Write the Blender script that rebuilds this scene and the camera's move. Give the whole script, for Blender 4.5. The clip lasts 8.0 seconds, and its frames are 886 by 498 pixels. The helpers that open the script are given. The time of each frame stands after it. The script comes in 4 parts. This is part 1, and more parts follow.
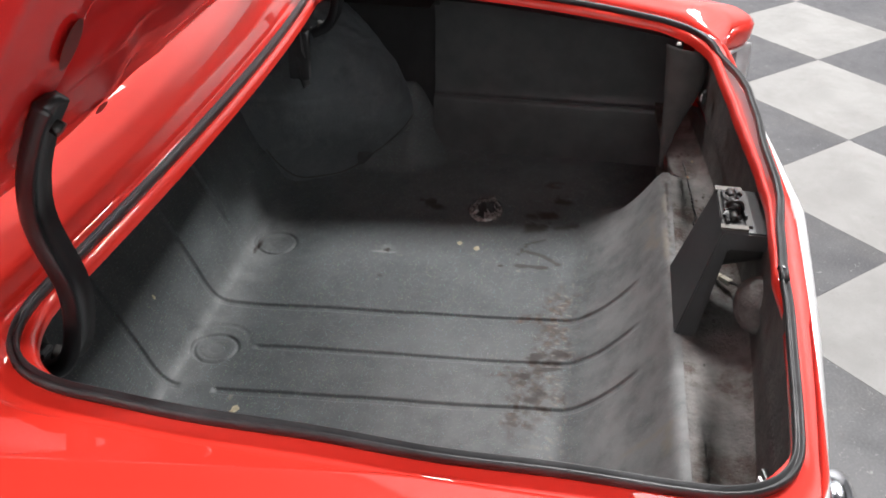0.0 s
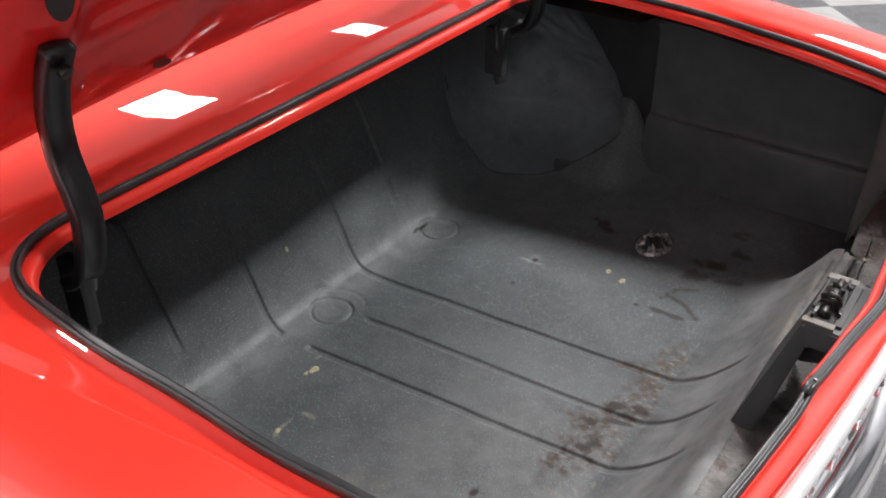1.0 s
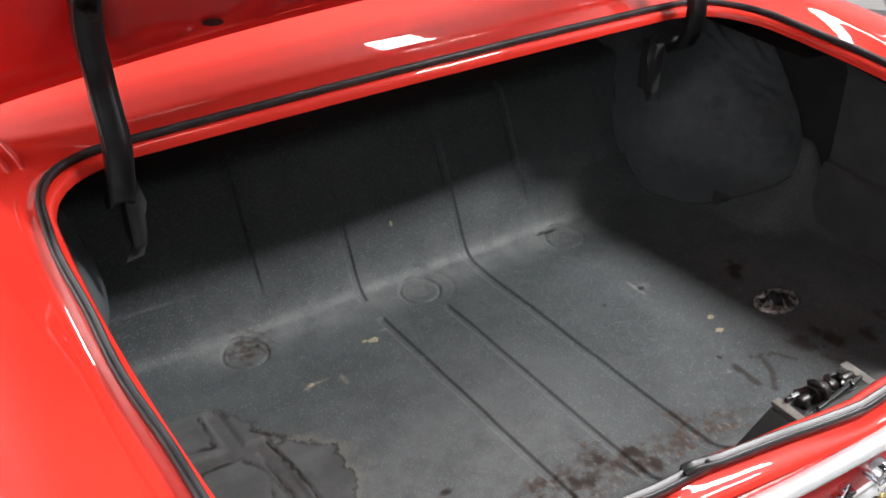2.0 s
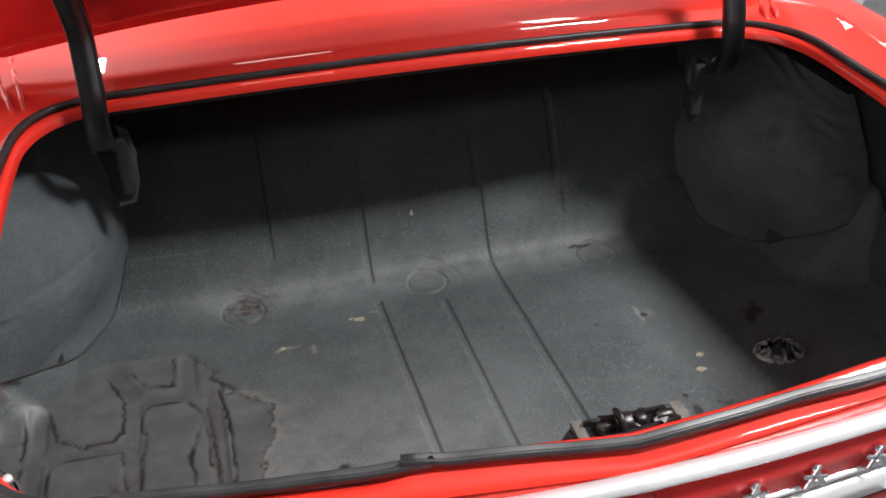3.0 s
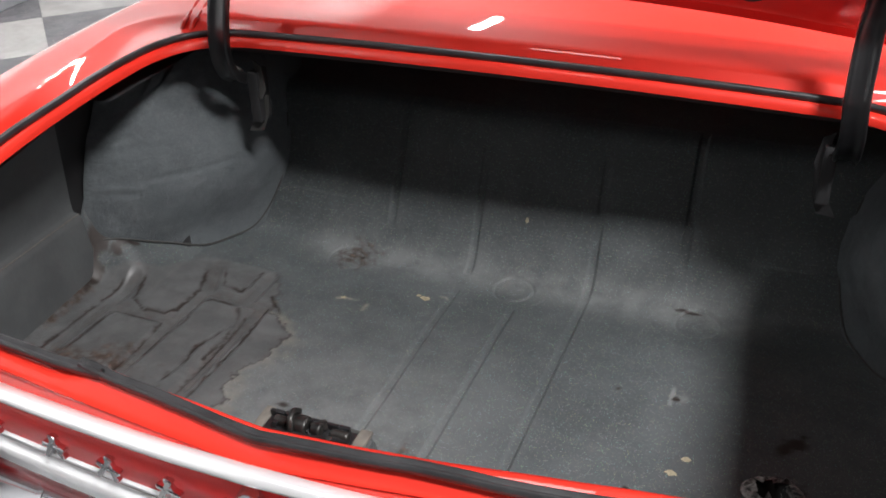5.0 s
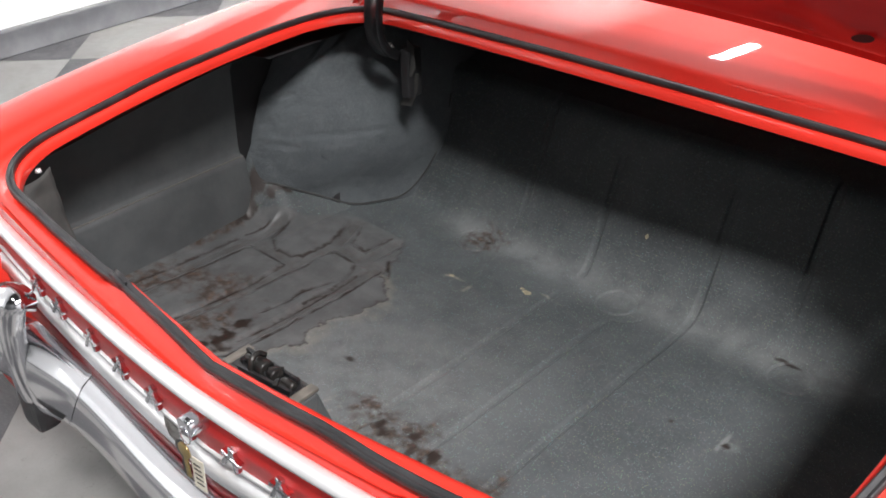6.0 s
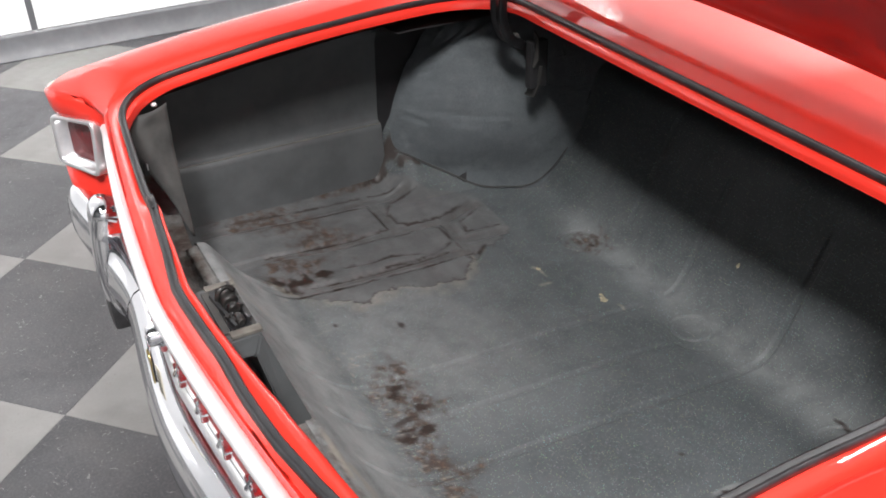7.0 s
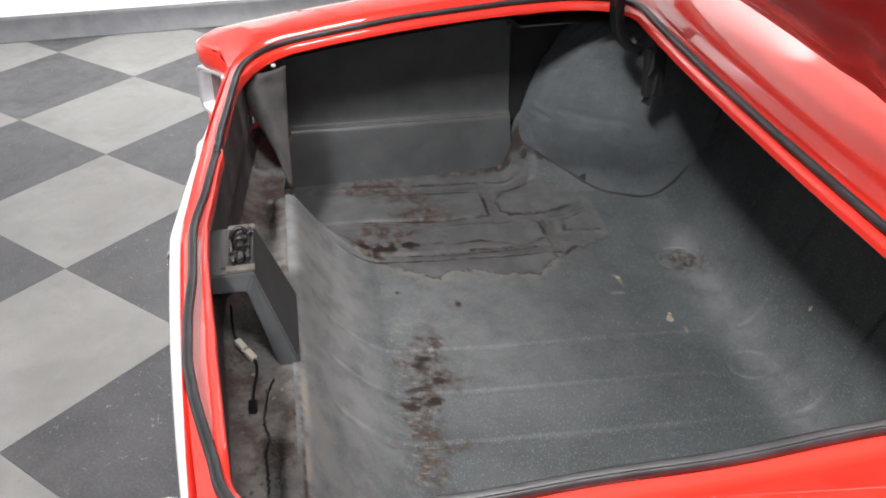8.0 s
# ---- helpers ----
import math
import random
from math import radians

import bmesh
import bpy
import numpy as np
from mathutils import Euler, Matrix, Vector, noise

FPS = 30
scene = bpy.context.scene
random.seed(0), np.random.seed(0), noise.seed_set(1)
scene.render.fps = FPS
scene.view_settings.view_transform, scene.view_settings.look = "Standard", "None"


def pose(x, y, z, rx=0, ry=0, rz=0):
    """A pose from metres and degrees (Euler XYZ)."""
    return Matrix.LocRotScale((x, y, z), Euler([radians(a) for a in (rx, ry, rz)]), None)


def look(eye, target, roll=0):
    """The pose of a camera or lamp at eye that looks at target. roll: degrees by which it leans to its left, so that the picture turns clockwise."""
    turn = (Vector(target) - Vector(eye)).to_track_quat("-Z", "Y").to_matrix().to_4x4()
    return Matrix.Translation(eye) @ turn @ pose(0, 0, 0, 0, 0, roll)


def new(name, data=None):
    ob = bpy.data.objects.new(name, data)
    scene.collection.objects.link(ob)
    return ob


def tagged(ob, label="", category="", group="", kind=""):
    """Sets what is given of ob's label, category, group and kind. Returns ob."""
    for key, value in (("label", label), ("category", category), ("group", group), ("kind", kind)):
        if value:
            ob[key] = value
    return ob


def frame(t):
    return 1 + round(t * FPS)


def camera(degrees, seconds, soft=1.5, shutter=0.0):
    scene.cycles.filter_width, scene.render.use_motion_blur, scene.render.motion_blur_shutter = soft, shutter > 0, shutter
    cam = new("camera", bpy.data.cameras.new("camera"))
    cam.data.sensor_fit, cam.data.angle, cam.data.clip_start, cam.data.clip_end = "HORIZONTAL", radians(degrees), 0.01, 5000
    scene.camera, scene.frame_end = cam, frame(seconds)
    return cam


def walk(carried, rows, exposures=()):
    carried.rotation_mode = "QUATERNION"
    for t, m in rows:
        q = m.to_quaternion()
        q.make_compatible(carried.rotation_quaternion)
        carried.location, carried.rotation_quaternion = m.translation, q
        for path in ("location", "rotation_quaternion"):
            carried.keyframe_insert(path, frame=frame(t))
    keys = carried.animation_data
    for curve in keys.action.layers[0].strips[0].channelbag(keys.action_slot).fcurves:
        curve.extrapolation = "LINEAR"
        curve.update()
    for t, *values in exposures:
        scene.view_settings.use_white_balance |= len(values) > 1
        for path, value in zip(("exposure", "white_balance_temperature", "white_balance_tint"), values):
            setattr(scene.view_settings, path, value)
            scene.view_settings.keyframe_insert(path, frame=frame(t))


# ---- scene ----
cam = camera(49.8, 8.0, 1.8)
PATH = [
    (0, (-1.503, -0.731, 1.668), (0.155, -0.472, 0.58), 1.0),
    (0.5, (-1.414, -0.969, 1.677), (0.143, -0.353, 0.583), 0.8),
    (1, (-1.28, -1.183, 1.681), (0.096, -0.242, 0.575), 0.7),
    (1.5, (-1.118, -1.369, 1.685), (0.011, -0.152, 0.57), 0.5),
    (3, (-0.407, -1.818, 1.654), (-0.008, -0.183, 0.573), -1.7),
    (3.5, (-0.161, -1.865, 1.641), (-0.04, -0.179, 0.572), -2.0),
    (4, (0.08, -1.859, 1.63), (-0.032, -0.169, 0.566), -1.9),
    (4.2, (0.174, -1.848, 1.624), (-0.03, -0.163, 0.566), -1.9),
    (5.5, (0.721, -1.718, 1.651), (-0.177, -0.279, 0.591), -1.3),
    (6, (0.907, -1.612, 1.661), (-0.232, -0.357, 0.599), -1.3),
    (6.5, (1.085, -1.459, 1.664), (-0.253, -0.42, 0.602), -1.3),
    (7, (1.244, -1.27, 1.659), (-0.262, -0.492, 0.597), -1.7),
    (7.5, (1.362, -1.076, 1.66), (-0.252, -0.552, 0.602), -1.8),
    (8, (1.46, -0.874, 1.657), (-0.224, -0.624, 0.607), -1.8),
]
walk(cam, [(t, look(eye, target, roll)) for t, eye, target, roll in PATH],
     [(0, 0.15), (1.5, 0.10), (3.0, -0.05), (5.5, -0.04), (6.5, 0.0), (8.0, 0.04)])

# ---------------------------------------------------------------- world and lamps
world = bpy.data.worlds.new("showroom_world")
scene.world = world
world.use_nodes = True
world.node_tree.nodes["Background"].inputs[0].default_value = (0.8, 0.85, 0.9, 1)
world.node_tree.nodes["Background"].inputs[1].default_value = 0.006
CEIL = 7.4
HANG = 5.48


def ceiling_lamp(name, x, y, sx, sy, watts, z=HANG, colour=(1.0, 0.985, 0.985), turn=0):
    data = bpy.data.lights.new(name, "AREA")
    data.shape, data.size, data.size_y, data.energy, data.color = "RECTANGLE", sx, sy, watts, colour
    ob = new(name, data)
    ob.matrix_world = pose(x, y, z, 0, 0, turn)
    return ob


ceiling_lamp("high_bay_lamp", 4.2, -3.3, 1.85, 1.10, 1240, CEIL - 0.3)
ceiling_lamp("high_bay_lamp", 4.2, -0.33, 1.85, 1.10, 390, CEIL - 0.3)
# the lamp at -2.2, 4.5 is added to brighten the left deck
for lx, ly, watts in ((2.6, 2.8, 130), (2.6, 6.6, 80), (6.0, 2.8, 40), (6.0, 6.6, 40), (-2.2, 4.5, 300)):
    ceiling_lamp("panel_and_fill_lamp", lx, ly, 0.6 if lx > 0 else 0.14, 1.2, watts)
# unseen overhead panel added only to fill the trunk's shadows
ceiling_lamp("panel_and_fill_lamp", -0.7, -2.8, 1.2, 0.6, 24)
# unseen lamps added to brighten the white wall
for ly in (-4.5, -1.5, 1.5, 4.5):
    wall_fill = ceiling_lamp("wall_fill_lamp", -2.9, ly, 0.2, 1.6, 27, 2.9)
    wall_fill.data.spread = radians(80)
    wall_fill.matrix_world = look((-2.9, ly, 2.9), (-3.74, ly, 1.0))

# ---------------------------------------------------------------- materials


class Mat:
    """A node material with short ways to add nodes."""

    def __init__(self, name, rough=0.5, metal=0.0, coat=0.0, coat_rough=0.03):
        self.m = bpy.data.materials.new(name)
        self.m.use_nodes = True
        self.n, self.l = self.m.node_tree.nodes, self.m.node_tree.links
        self.b = self.n["Principled BSDF"]
        self.b.inputs["Roughness"].default_value = rough
        self.b.inputs["Metallic"].default_value = metal
        self.b.inputs["Coat Weight"].default_value = coat
        self.b.inputs["Coat Roughness"].default_value = coat_rough
        self.co = self.n.new("ShaderNodeTexCoord").outputs["Object"]

    def put(self, socket, value):
        if isinstance(value, (int, float)):
            socket.default_value = value
        elif isinstance(value, tuple):
            socket.default_value = value if len(value) == 4 or socket.type == "VECTOR" else (*value, 1)
        else:
            self.l.new(value, socket)

    def noise(self, scale, detail=4.0, rough=0.6, co=None, dist=0.0):
        n = self.n.new("ShaderNodeTexNoise")
        n.inputs["Scale"].default_value, n.inputs["Detail"].default_value = scale, detail
        n.inputs["Roughness"].default_value, n.inputs["Distortion"].default_value = rough, dist
        self.l.new(co or self.co, n.inputs["Vector"])
        return n.outputs["Fac"]

    def cells(self, scale, out="Distance", co=None):
        n = self.n.new("ShaderNodeTexVoronoi")
        n.inputs["Scale"].default_value = scale
        self.l.new(co or self.co, n.inputs["Vector"])
        return n.outputs[out]

    def ramp(self, fac, lo, hi, a=0.0, b=1.0):
        n = self.n.new("ShaderNodeMapRange")
        n.interpolation_type = "SMOOTHSTEP"
        for k, v in zip(("From Min", "From Max", "To Min", "To Max"), (lo, hi, a, b)):
            n.inputs[k].default_value = v
        self.l.new(fac, n.inputs["Value"])
        return n.outputs["Result"]

    def math(self, op, a, b=0.0):
        n = self.n.new("ShaderNodeMath")
        n.operation = op
        self.put(n.inputs[0], a), self.put(n.inputs[1], b)
        return n.outputs[0]

    def mix(self, fac, a, b, blend="MIX"):
        n = self.n.new("ShaderNodeMix")
        n.data_type, n.blend_type = "RGBA", blend
        self.put(n.inputs["Factor"], fac), self.put(n.inputs["A"], a), self.put(n.inputs["B"], b)
        return n.outputs["Result"]

    def axis(self, k):
        n = self.n.new("ShaderNodeSeparateXYZ")
        self.l.new(self.co, n.inputs[0])
        return n.outputs[k]

    def near(self, x, y, rx, ry, wob=0.0, scale=25.0, soft=0.35):
        """1 inside an uneven ellipse on the floor plane, 0 outside."""
        dx = self.math("DIVIDE", self.math("SUBTRACT", self.axis(0), x), rx)
        dy = self.math("DIVIDE", self.math("SUBTRACT", self.axis(1), y), ry)
        d = self.math("SQRT", self.math("ADD", self.math("MULTIPLY", dx, dx), self.math("MULTIPLY", dy, dy)))
        if wob:
            d = self.math("ADD", d, self.math("MULTIPLY", self.math("SUBTRACT", self.noise(scale), 0.5), wob))
        return self.ramp(d, 1.0 - soft, 1.0 + soft, 1.0, 0.0)

    def colour(self, v):
        self.put(self.b.inputs["Base Color"], v)
        return self

    def rough(self, v):
        self.put(self.b.inputs["Roughness"], v)
        return self

    def bump(self, height, strength=0.2, dist=0.002):
        n = self.n.new("ShaderNodeBump")
        n.inputs["Strength"].default_value, n.inputs["Distance"].default_value = strength, dist
        self.l.new(height, n.inputs["Height"])
        self.l.new(n.outputs[0], self.b.inputs["Normal"])
        return self


def make_paint(name, colour, dark, coat=1.0):
    p = Mat(name, 0.5, 0, coat, 0.02)
    p.b.inputs["Specular IOR Level"].default_value = 0.2
    p.colour(p.mix(p.ramp(p.noise(3.0), 0.3, 0.7), colour, dark))
    p.bump(p.math("ADD", p.noise(260, 1.0), p.math("MULTIPLY", p.noise(11, 2.0), 20.0)), 0.03, 0.001)
    return p.m


RED = make_paint("red_paint", (0.74, 0.034, 0.020), (0.71, 0.030, 0.018))
RED_INNER = make_paint("red_inner_paint", (0.66, 0.018, 0.017), (0.57, 0.014, 0.013), 0.8)


def make_trunk_paint():
    p = Mat("trunk_paint", 0.45)

    def layer(name):
        n = p.n.new("ShaderNodeAttribute")
        n.attribute_name = name
        return n.outputs["Fac"]
    fleck = p.math("MULTIPLY", p.ramp(p.cells(310), 0.14, 0.32, 1.0, 0.0), p.ramp(p.cells(310, "Color"), 0.42, 0.60))
    tone = p.mix(0.62, p.cells(310, "Color"), (0.26, 0.33, 0.34))
    base = p.mix(p.ramp(p.noise(4.0, 7), 0.35, 0.68), (0.051, 0.0575, 0.061), (0.077, 0.085, 0.0895))
    base = p.mix(p.ramp(p.noise(170, 5), 0.4, 0.75, 0.0, 0.55), base, (0.092, 0.098, 0.101))
    col = p.mix(p.math("MULTIPLY", fleck, 0.50), base, tone)
    # real dust, plus the floor's pool of light painted in
    dust_and_light = p.math("MULTIPLY", p.math("MULTIPLY", layer("dust_and_light"), p.ramp(p.noise(16, 6), 0.25, 0.65, 0.35, 1.0)), 0.76)
    col = p.mix(dust_and_light, col, (0.245, 0.250, 0.248))
    damp = layer("damp")
    col = p.mix(p.math("MULTIPLY", damp, 0.85), col, p.mix(p.ramp(p.noise(18, 6), 0.35, 0.7), (0.074, 0.075, 0.076), (0.112, 0.113, 0.114)))
    rust = p.math("MULTIPLY", layer("rust"), p.ramp(p.noise(48, 7), 0.34, 0.62))
    col = p.mix(p.math("MULTIPLY", rust, 0.9), col, p.mix(p.ramp(p.noise(70, 5), 0.48, 0.74), (0.036, 0.023, 0.017), (0.108, 0.066, 0.044)))
    col = p.mix(layer("grime_and_shade"), col, p.mix(p.noise(60), (0.011, 0.008, 0.007), (0.031, 0.022, 0.018)))
    col = p.mix(p.math("MULTIPLY", layer("scrape"), p.ramp(p.noise(90, 4), 0.25, 0.6, 0.35, 0.8)), col, (0.21, 0.195, 0.165))
    p.colour(col)
    p.rough(p.math("SUBTRACT", p.ramp(p.noise(20, 5), 0.3, 0.7, 0.50, 0.64), p.math("MULTIPLY", damp, 0.13)))
    p.b.inputs["Specular IOR Level"].default_value = 0.36
    p.b.inputs["Diffuse Roughness"].default_value = 0.3
    p.bump(p.math("ADD", p.noise(320, 3), p.math("MULTIPLY", p.noise(25, 4), 0.8)), 0.20, 0.002)
    return p.m


TRUNK = make_trunk_paint()


def make_plain(name, a, b, rough, scale=30, metal=0.0, coat=0.0, bump=0.15, dist=0.001):
    p = Mat(name, rough, metal, coat)
    p.colour(p.mix(p.ramp(p.noise(scale), 0.3, 0.7), a, b))
    p.bump(p.noise(scale * 8, 3), bump, dist)
    return p.m


SIDE = make_plain("side_wall_paint", (0.055, 0.058, 0.060), (0.074, 0.078, 0.080), 0.45, 12, bump=0.3)


def make_felt(name, a, b, c):
    p = Mat(name, 0.8)
    p.b.inputs["Diffuse Roughness"].default_value = 0.5
    col = p.mix(p.ramp(p.noise(6.0, 6), 0.3, 0.7), a, b)
    col = p.mix(p.math("MULTIPLY", p.ramp(p.noise(420, 3), 0.45, 0.7), 0.5), col, c)
    col = p.mix(p.math("MULTIPLY", p.ramp(p.noise(24, 6, 0.7), 0.48, 0.72), 0.35), col, c)
    col = p.mix(p.math("MULTIPLY", p.ramp(p.noise(14, 5), 0.55, 0.75), 0.5), col, (0.030, 0.034, 0.037))
    p.colour(col)
    p.bump(p.math("ADD", p.noise(380, 3), p.math("MULTIPLY", p.noise(55, 5), 1.2)), 0.9, 0.004)
    return p.m


LINING = make_felt("wheel_lining", (0.064, 0.072, 0.078), (0.088, 0.100, 0.107), (0.140, 0.152, 0.160))
RED_PANEL = make_plain("red_panel_paint", (0.78, 0.020, 0.018), (0.70, 0.016, 0.016), 0.42, 12)
# near-black paints in the shade on panels deep in the trunk
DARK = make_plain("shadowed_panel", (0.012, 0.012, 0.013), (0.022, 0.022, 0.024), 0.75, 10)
RUBBER = make_plain("seal_rubber", (0.014, 0.014, 0.015), (0.034, 0.034, 0.036), 0.40, 18)
BLACK = make_plain("black_enamel", (0.008, 0.008, 0.009), (0.016, 0.016, 0.017), 0.28, 20)
CHROME = make_plain("chrome", (0.80, 0.80, 0.82), (0.74, 0.75, 0.78), 0.12, 6, 1.0, bump=0.02)
PEWTER = make_plain("dull_plated_metal", (0.62, 0.62, 0.63), (0.72, 0.72, 0.73), 0.34, 30, 0.75, bump=0.1)
BRIGHT = make_plain("polished_trim", (0.88, 0.88, 0.89), (0.83, 0.83, 0.84), 0.30, 20, 0.5, bump=0.05)
GREASE = make_plain("greasy_steel", (0.008, 0.008, 0.008), (0.030, 0.028, 0.026), 0.3, 60, 0.3)
TORN = make_plain("torn_steel", (0.05, 0.048, 0.046), (0.52, 0.51, 0.49), 0.35, 95, 0.4)
TAN = make_plain("primed_steel", (0.085, 0.078, 0.068), (0.14, 0.13, 0.112), 0.6, 40)
BOARD = make_plain("grey_board", (0.026, 0.026, 0.025), (0.055, 0.053, 0.050), 0.7, 14)
WALL = make_plain("white_wall_paint", (0.82, 0.83, 0.83), (0.78, 0.79, 0.80), 0.6, 3)
MID_WALL = make_plain("pale_grey_wall_paint", (0.42, 0.42, 0.43), (0.37, 0.37, 0.38), 0.6, 3)
GREY_WALL = make_plain("grey_wall_paint", (0.075, 0.077, 0.08), (0.055, 0.057, 0.06), 0.6, 3)
CEILING = make_plain("dark_ceiling_paint", (0.055, 0.055, 0.058), (0.040, 0.040, 0.043), 0.8, 2)
BASE = make_plain("grey_vinyl_base", (0.10, 0.103, 0.11), (0.135, 0.138, 0.145), 0.45, 8)
LENS = make_plain("dark_red_lens", (0.10, 0.004, 0.008), (0.16, 0.006, 0.010), 0.12, 60, 0, 1.0)
DARKRED = make_plain("dark_red_enamel", (0.16, 0.004, 0.006), (0.22, 0.006, 0.008), 0.3, 20, 0, 0.8)
BRASS = make_plain("brass", (0.62, 0.47, 0.20), (0.50, 0.38, 0.16), 0.28, 90, 1.0)
PAPER = make_plain("paper_tag", (0.62, 0.58, 0.48), (0.70, 0.66, 0.56), 0.8, 60)
SPOT = make_plain("cream_paint_spot", (0.24, 0.21, 0.14), (0.36, 0.32, 0.22), 0.7, 120)


def make_dirt(name):
    p = Mat(name, 0.75)
    col = p.mix(p.ramp(p.noise(26, 6), 0.3, 0.7), (0.128, 0.125, 0.120), (0.222, 0.216, 0.206))
    col = p.mix(p.ramp(p.noise(9, 6, 0.65), 0.48, 0.66), col, (0.068, 0.048, 0.038))
    col = p.mix(p.math("MULTIPLY", p.ramp(p.noise(160, 4), 0.62, 0.74), 0.7), col, (0.26, 0.22, 0.17))
    p.colour(p.mix(p.ramp(p.noise(45, 5), 0.66, 0.74), col, (0.022, 0.016, 0.013)))
    p.bump(p.math("ADD", p.noise(120, 4), p.noise(30, 5)), 0.8, 0.004)
    return p.m


DIRT = make_dirt("dirty_metal")


def make_grimy(name):
    p = Mat(name, 0.7)
    col = p.mix(p.ramp(p.noise(13, 6), 0.3, 0.7), (0.045, 0.044, 0.042), (0.105, 0.101, 0.096))
    col = p.mix(p.ramp(p.noise(7, 5, 0.7), 0.52, 0.68), col, (0.050, 0.034, 0.026))
    p.colour(p.mix(p.math("MULTIPLY", p.ramp(p.noise(90, 4), 0.60, 0.74), 0.6), col, (0.14, 0.13, 0.12)))
    p.bump(p.math("ADD", p.noise(110, 4), p.noise(26, 5)), 0.6, 0.004)
    return p.m


GRIMY = make_grimy("grimy_rear_wall")


def make_tile(name, a, b, fleck, amount, cut=0.66):
    p = Mat(name, 0.4)
    p.b.inputs["Specular IOR Level"].default_value = 0.3
    col = p.mix(p.ramp(p.noise(4.0, 6), 0.3, 0.7), a, b)
    streak = p.ramp(p.noise(52, 3, 0.7, None, 1.5), cut, cut + 0.07)
    col = p.mix(p.math("MULTIPLY", streak, amount), col, fleck)
    smudge = p.math("MULTIPLY", p.ramp(p.noise(2.3, 5, 0.7, None, 0.8), 0.50, 0.72), 0.22)
    col = p.mix(smudge, col, (0.105, 0.098, 0.088))
    col = p.mix(p.math("MULTIPLY", p.ramp(p.noise(140, 3), 0.40, 0.70), 0.12), col, fleck)
    p.colour(col)
    p.rough(p.ramp(p.noise(7, 5), 0.3, 0.7, 0.30, 0.50))
    p.bump(p.noise(15, 3), 0.05, 0.002)
    return p.m


TILE_DARK = make_tile("dark_floor_tile", (0.043, 0.043, 0.047), (0.070, 0.070, 0.074), (0.24, 0.24, 0.24), 0.75, 0.63)
TILE_LIGHT = make_tile("light_floor_tile", (0.176, 0.173, 0.167), (0.222, 0.219, 0.213), (0.135, 0.131, 0.122), 0.45, 0.62)

# ---------------------------------------------------------------- mesh helpers


def mesh_object(name, verts, faces, mat, parent=None, label="", smooth=True):
    me = bpy.data.meshes.new(name)
    me.from_pydata([tuple(v) for v in verts], [], faces)
    me.validate()
    me.materials.append(mat)
    if smooth:
        me.polygons.foreach_set("use_smooth", [True] * len(me.polygons))
    me.update()
    ob = new(name, me)
    if parent:
        ob.parent = parent
    return tagged(ob, label)


def part(name, bm, mat, parent, label="", smooth=False):
    bmesh.ops.recalc_face_normals(bm, faces=bm.faces)
    me = bpy.data.meshes.new(name)
    bm.to_mesh(me)
    bm.free()
    me.materials.append(mat)
    if smooth:
        me.polygons.foreach_set("use_smooth", [True] * len(me.polygons))
    ob = new(name, me)
    ob.parent = parent
    return tagged(ob, label)


def block(name, centre, size, mat, parent, label="", bevel=0.003, m=None):
    bm = bmesh.new()
    bmesh.ops.create_cube(bm, size=1.0)
    bmesh.ops.scale(bm, vec=size, verts=bm.verts)
    if bevel:
        bmesh.ops.bevel(bm, geom=bm.edges[:], offset=bevel, segments=2, profile=0.7, affect="EDGES")
    bmesh.ops.transform(bm, matrix=Matrix.Translation(centre) @ (m or Matrix.Identity(4)), verts=bm.verts)
    return part(name, bm, mat, parent, label)


def rod(name, a, b, r, mat, parent, label="", r2=None, seg=20, bevel=0.0):
    a, b = Vector(a), Vector(b)
    bm = bmesh.new()
    bmesh.ops.create_cone(bm, cap_ends=True, segments=seg, radius1=r, radius2=r if r2 is None else r2, depth=(b - a).length)
    if bevel:
        rims = [e for e in bm.edges if len(e.link_faces) == 2 and any(len(f.verts) > 4 for f in e.link_faces)]
        bmesh.ops.bevel(bm, geom=rims, offset=bevel, segments=2, profile=0.6, affect="EDGES")
    m = Matrix.Translation((a + b) / 2) @ (b - a).to_track_quat("Z", "Y").to_matrix().to_4x4()
    bmesh.ops.transform(bm, matrix=m, verts=bm.verts)
    return part(name, bm, mat, parent, label, True)


def sweep(name, path, profile, mat, parent, label="", closed=False, up=(0, 0, 1), cap=True):
    """A profile of (side, height) pairs carried along a path; side points to the path's right."""
    path = [Vector(p) for p in path]
    n, k = len(path), len(profile)
    verts, faces = [], []
    for i, p in enumerate(path):
        a = path[(i - 1) % n] if closed or i else p
        b = path[(i + 1) % n] if closed or i < n - 1 else p
        t = (b - a).normalized()
        side = t.cross(Vector(up)).normalized()
        top = side.cross(t).normalized()
        verts += [p + side * s + top * h for s, h in profile]
    for i in range(n if closed else n - 1):
        j = (i + 1) % n
        for q in range(k):
            r = (q + 1) % k
            faces.append((i * k + q, i * k + r, j * k + r, j * k + q))
    if cap and not closed:
        faces += [tuple(range(k))[::-1], tuple(range((n - 1) * k, n * k))]
    return mesh_object(name, verts, faces, mat, parent, label)


def tube(name, path, r, mat, parent, label="", seg=10, closed=False):
    prof = [(r * math.cos(2 * math.pi * i / seg), r * math.sin(2 * math.pi * i / seg)) for i in range(seg)]
    return sweep(name, path, prof, mat, parent, label, closed)


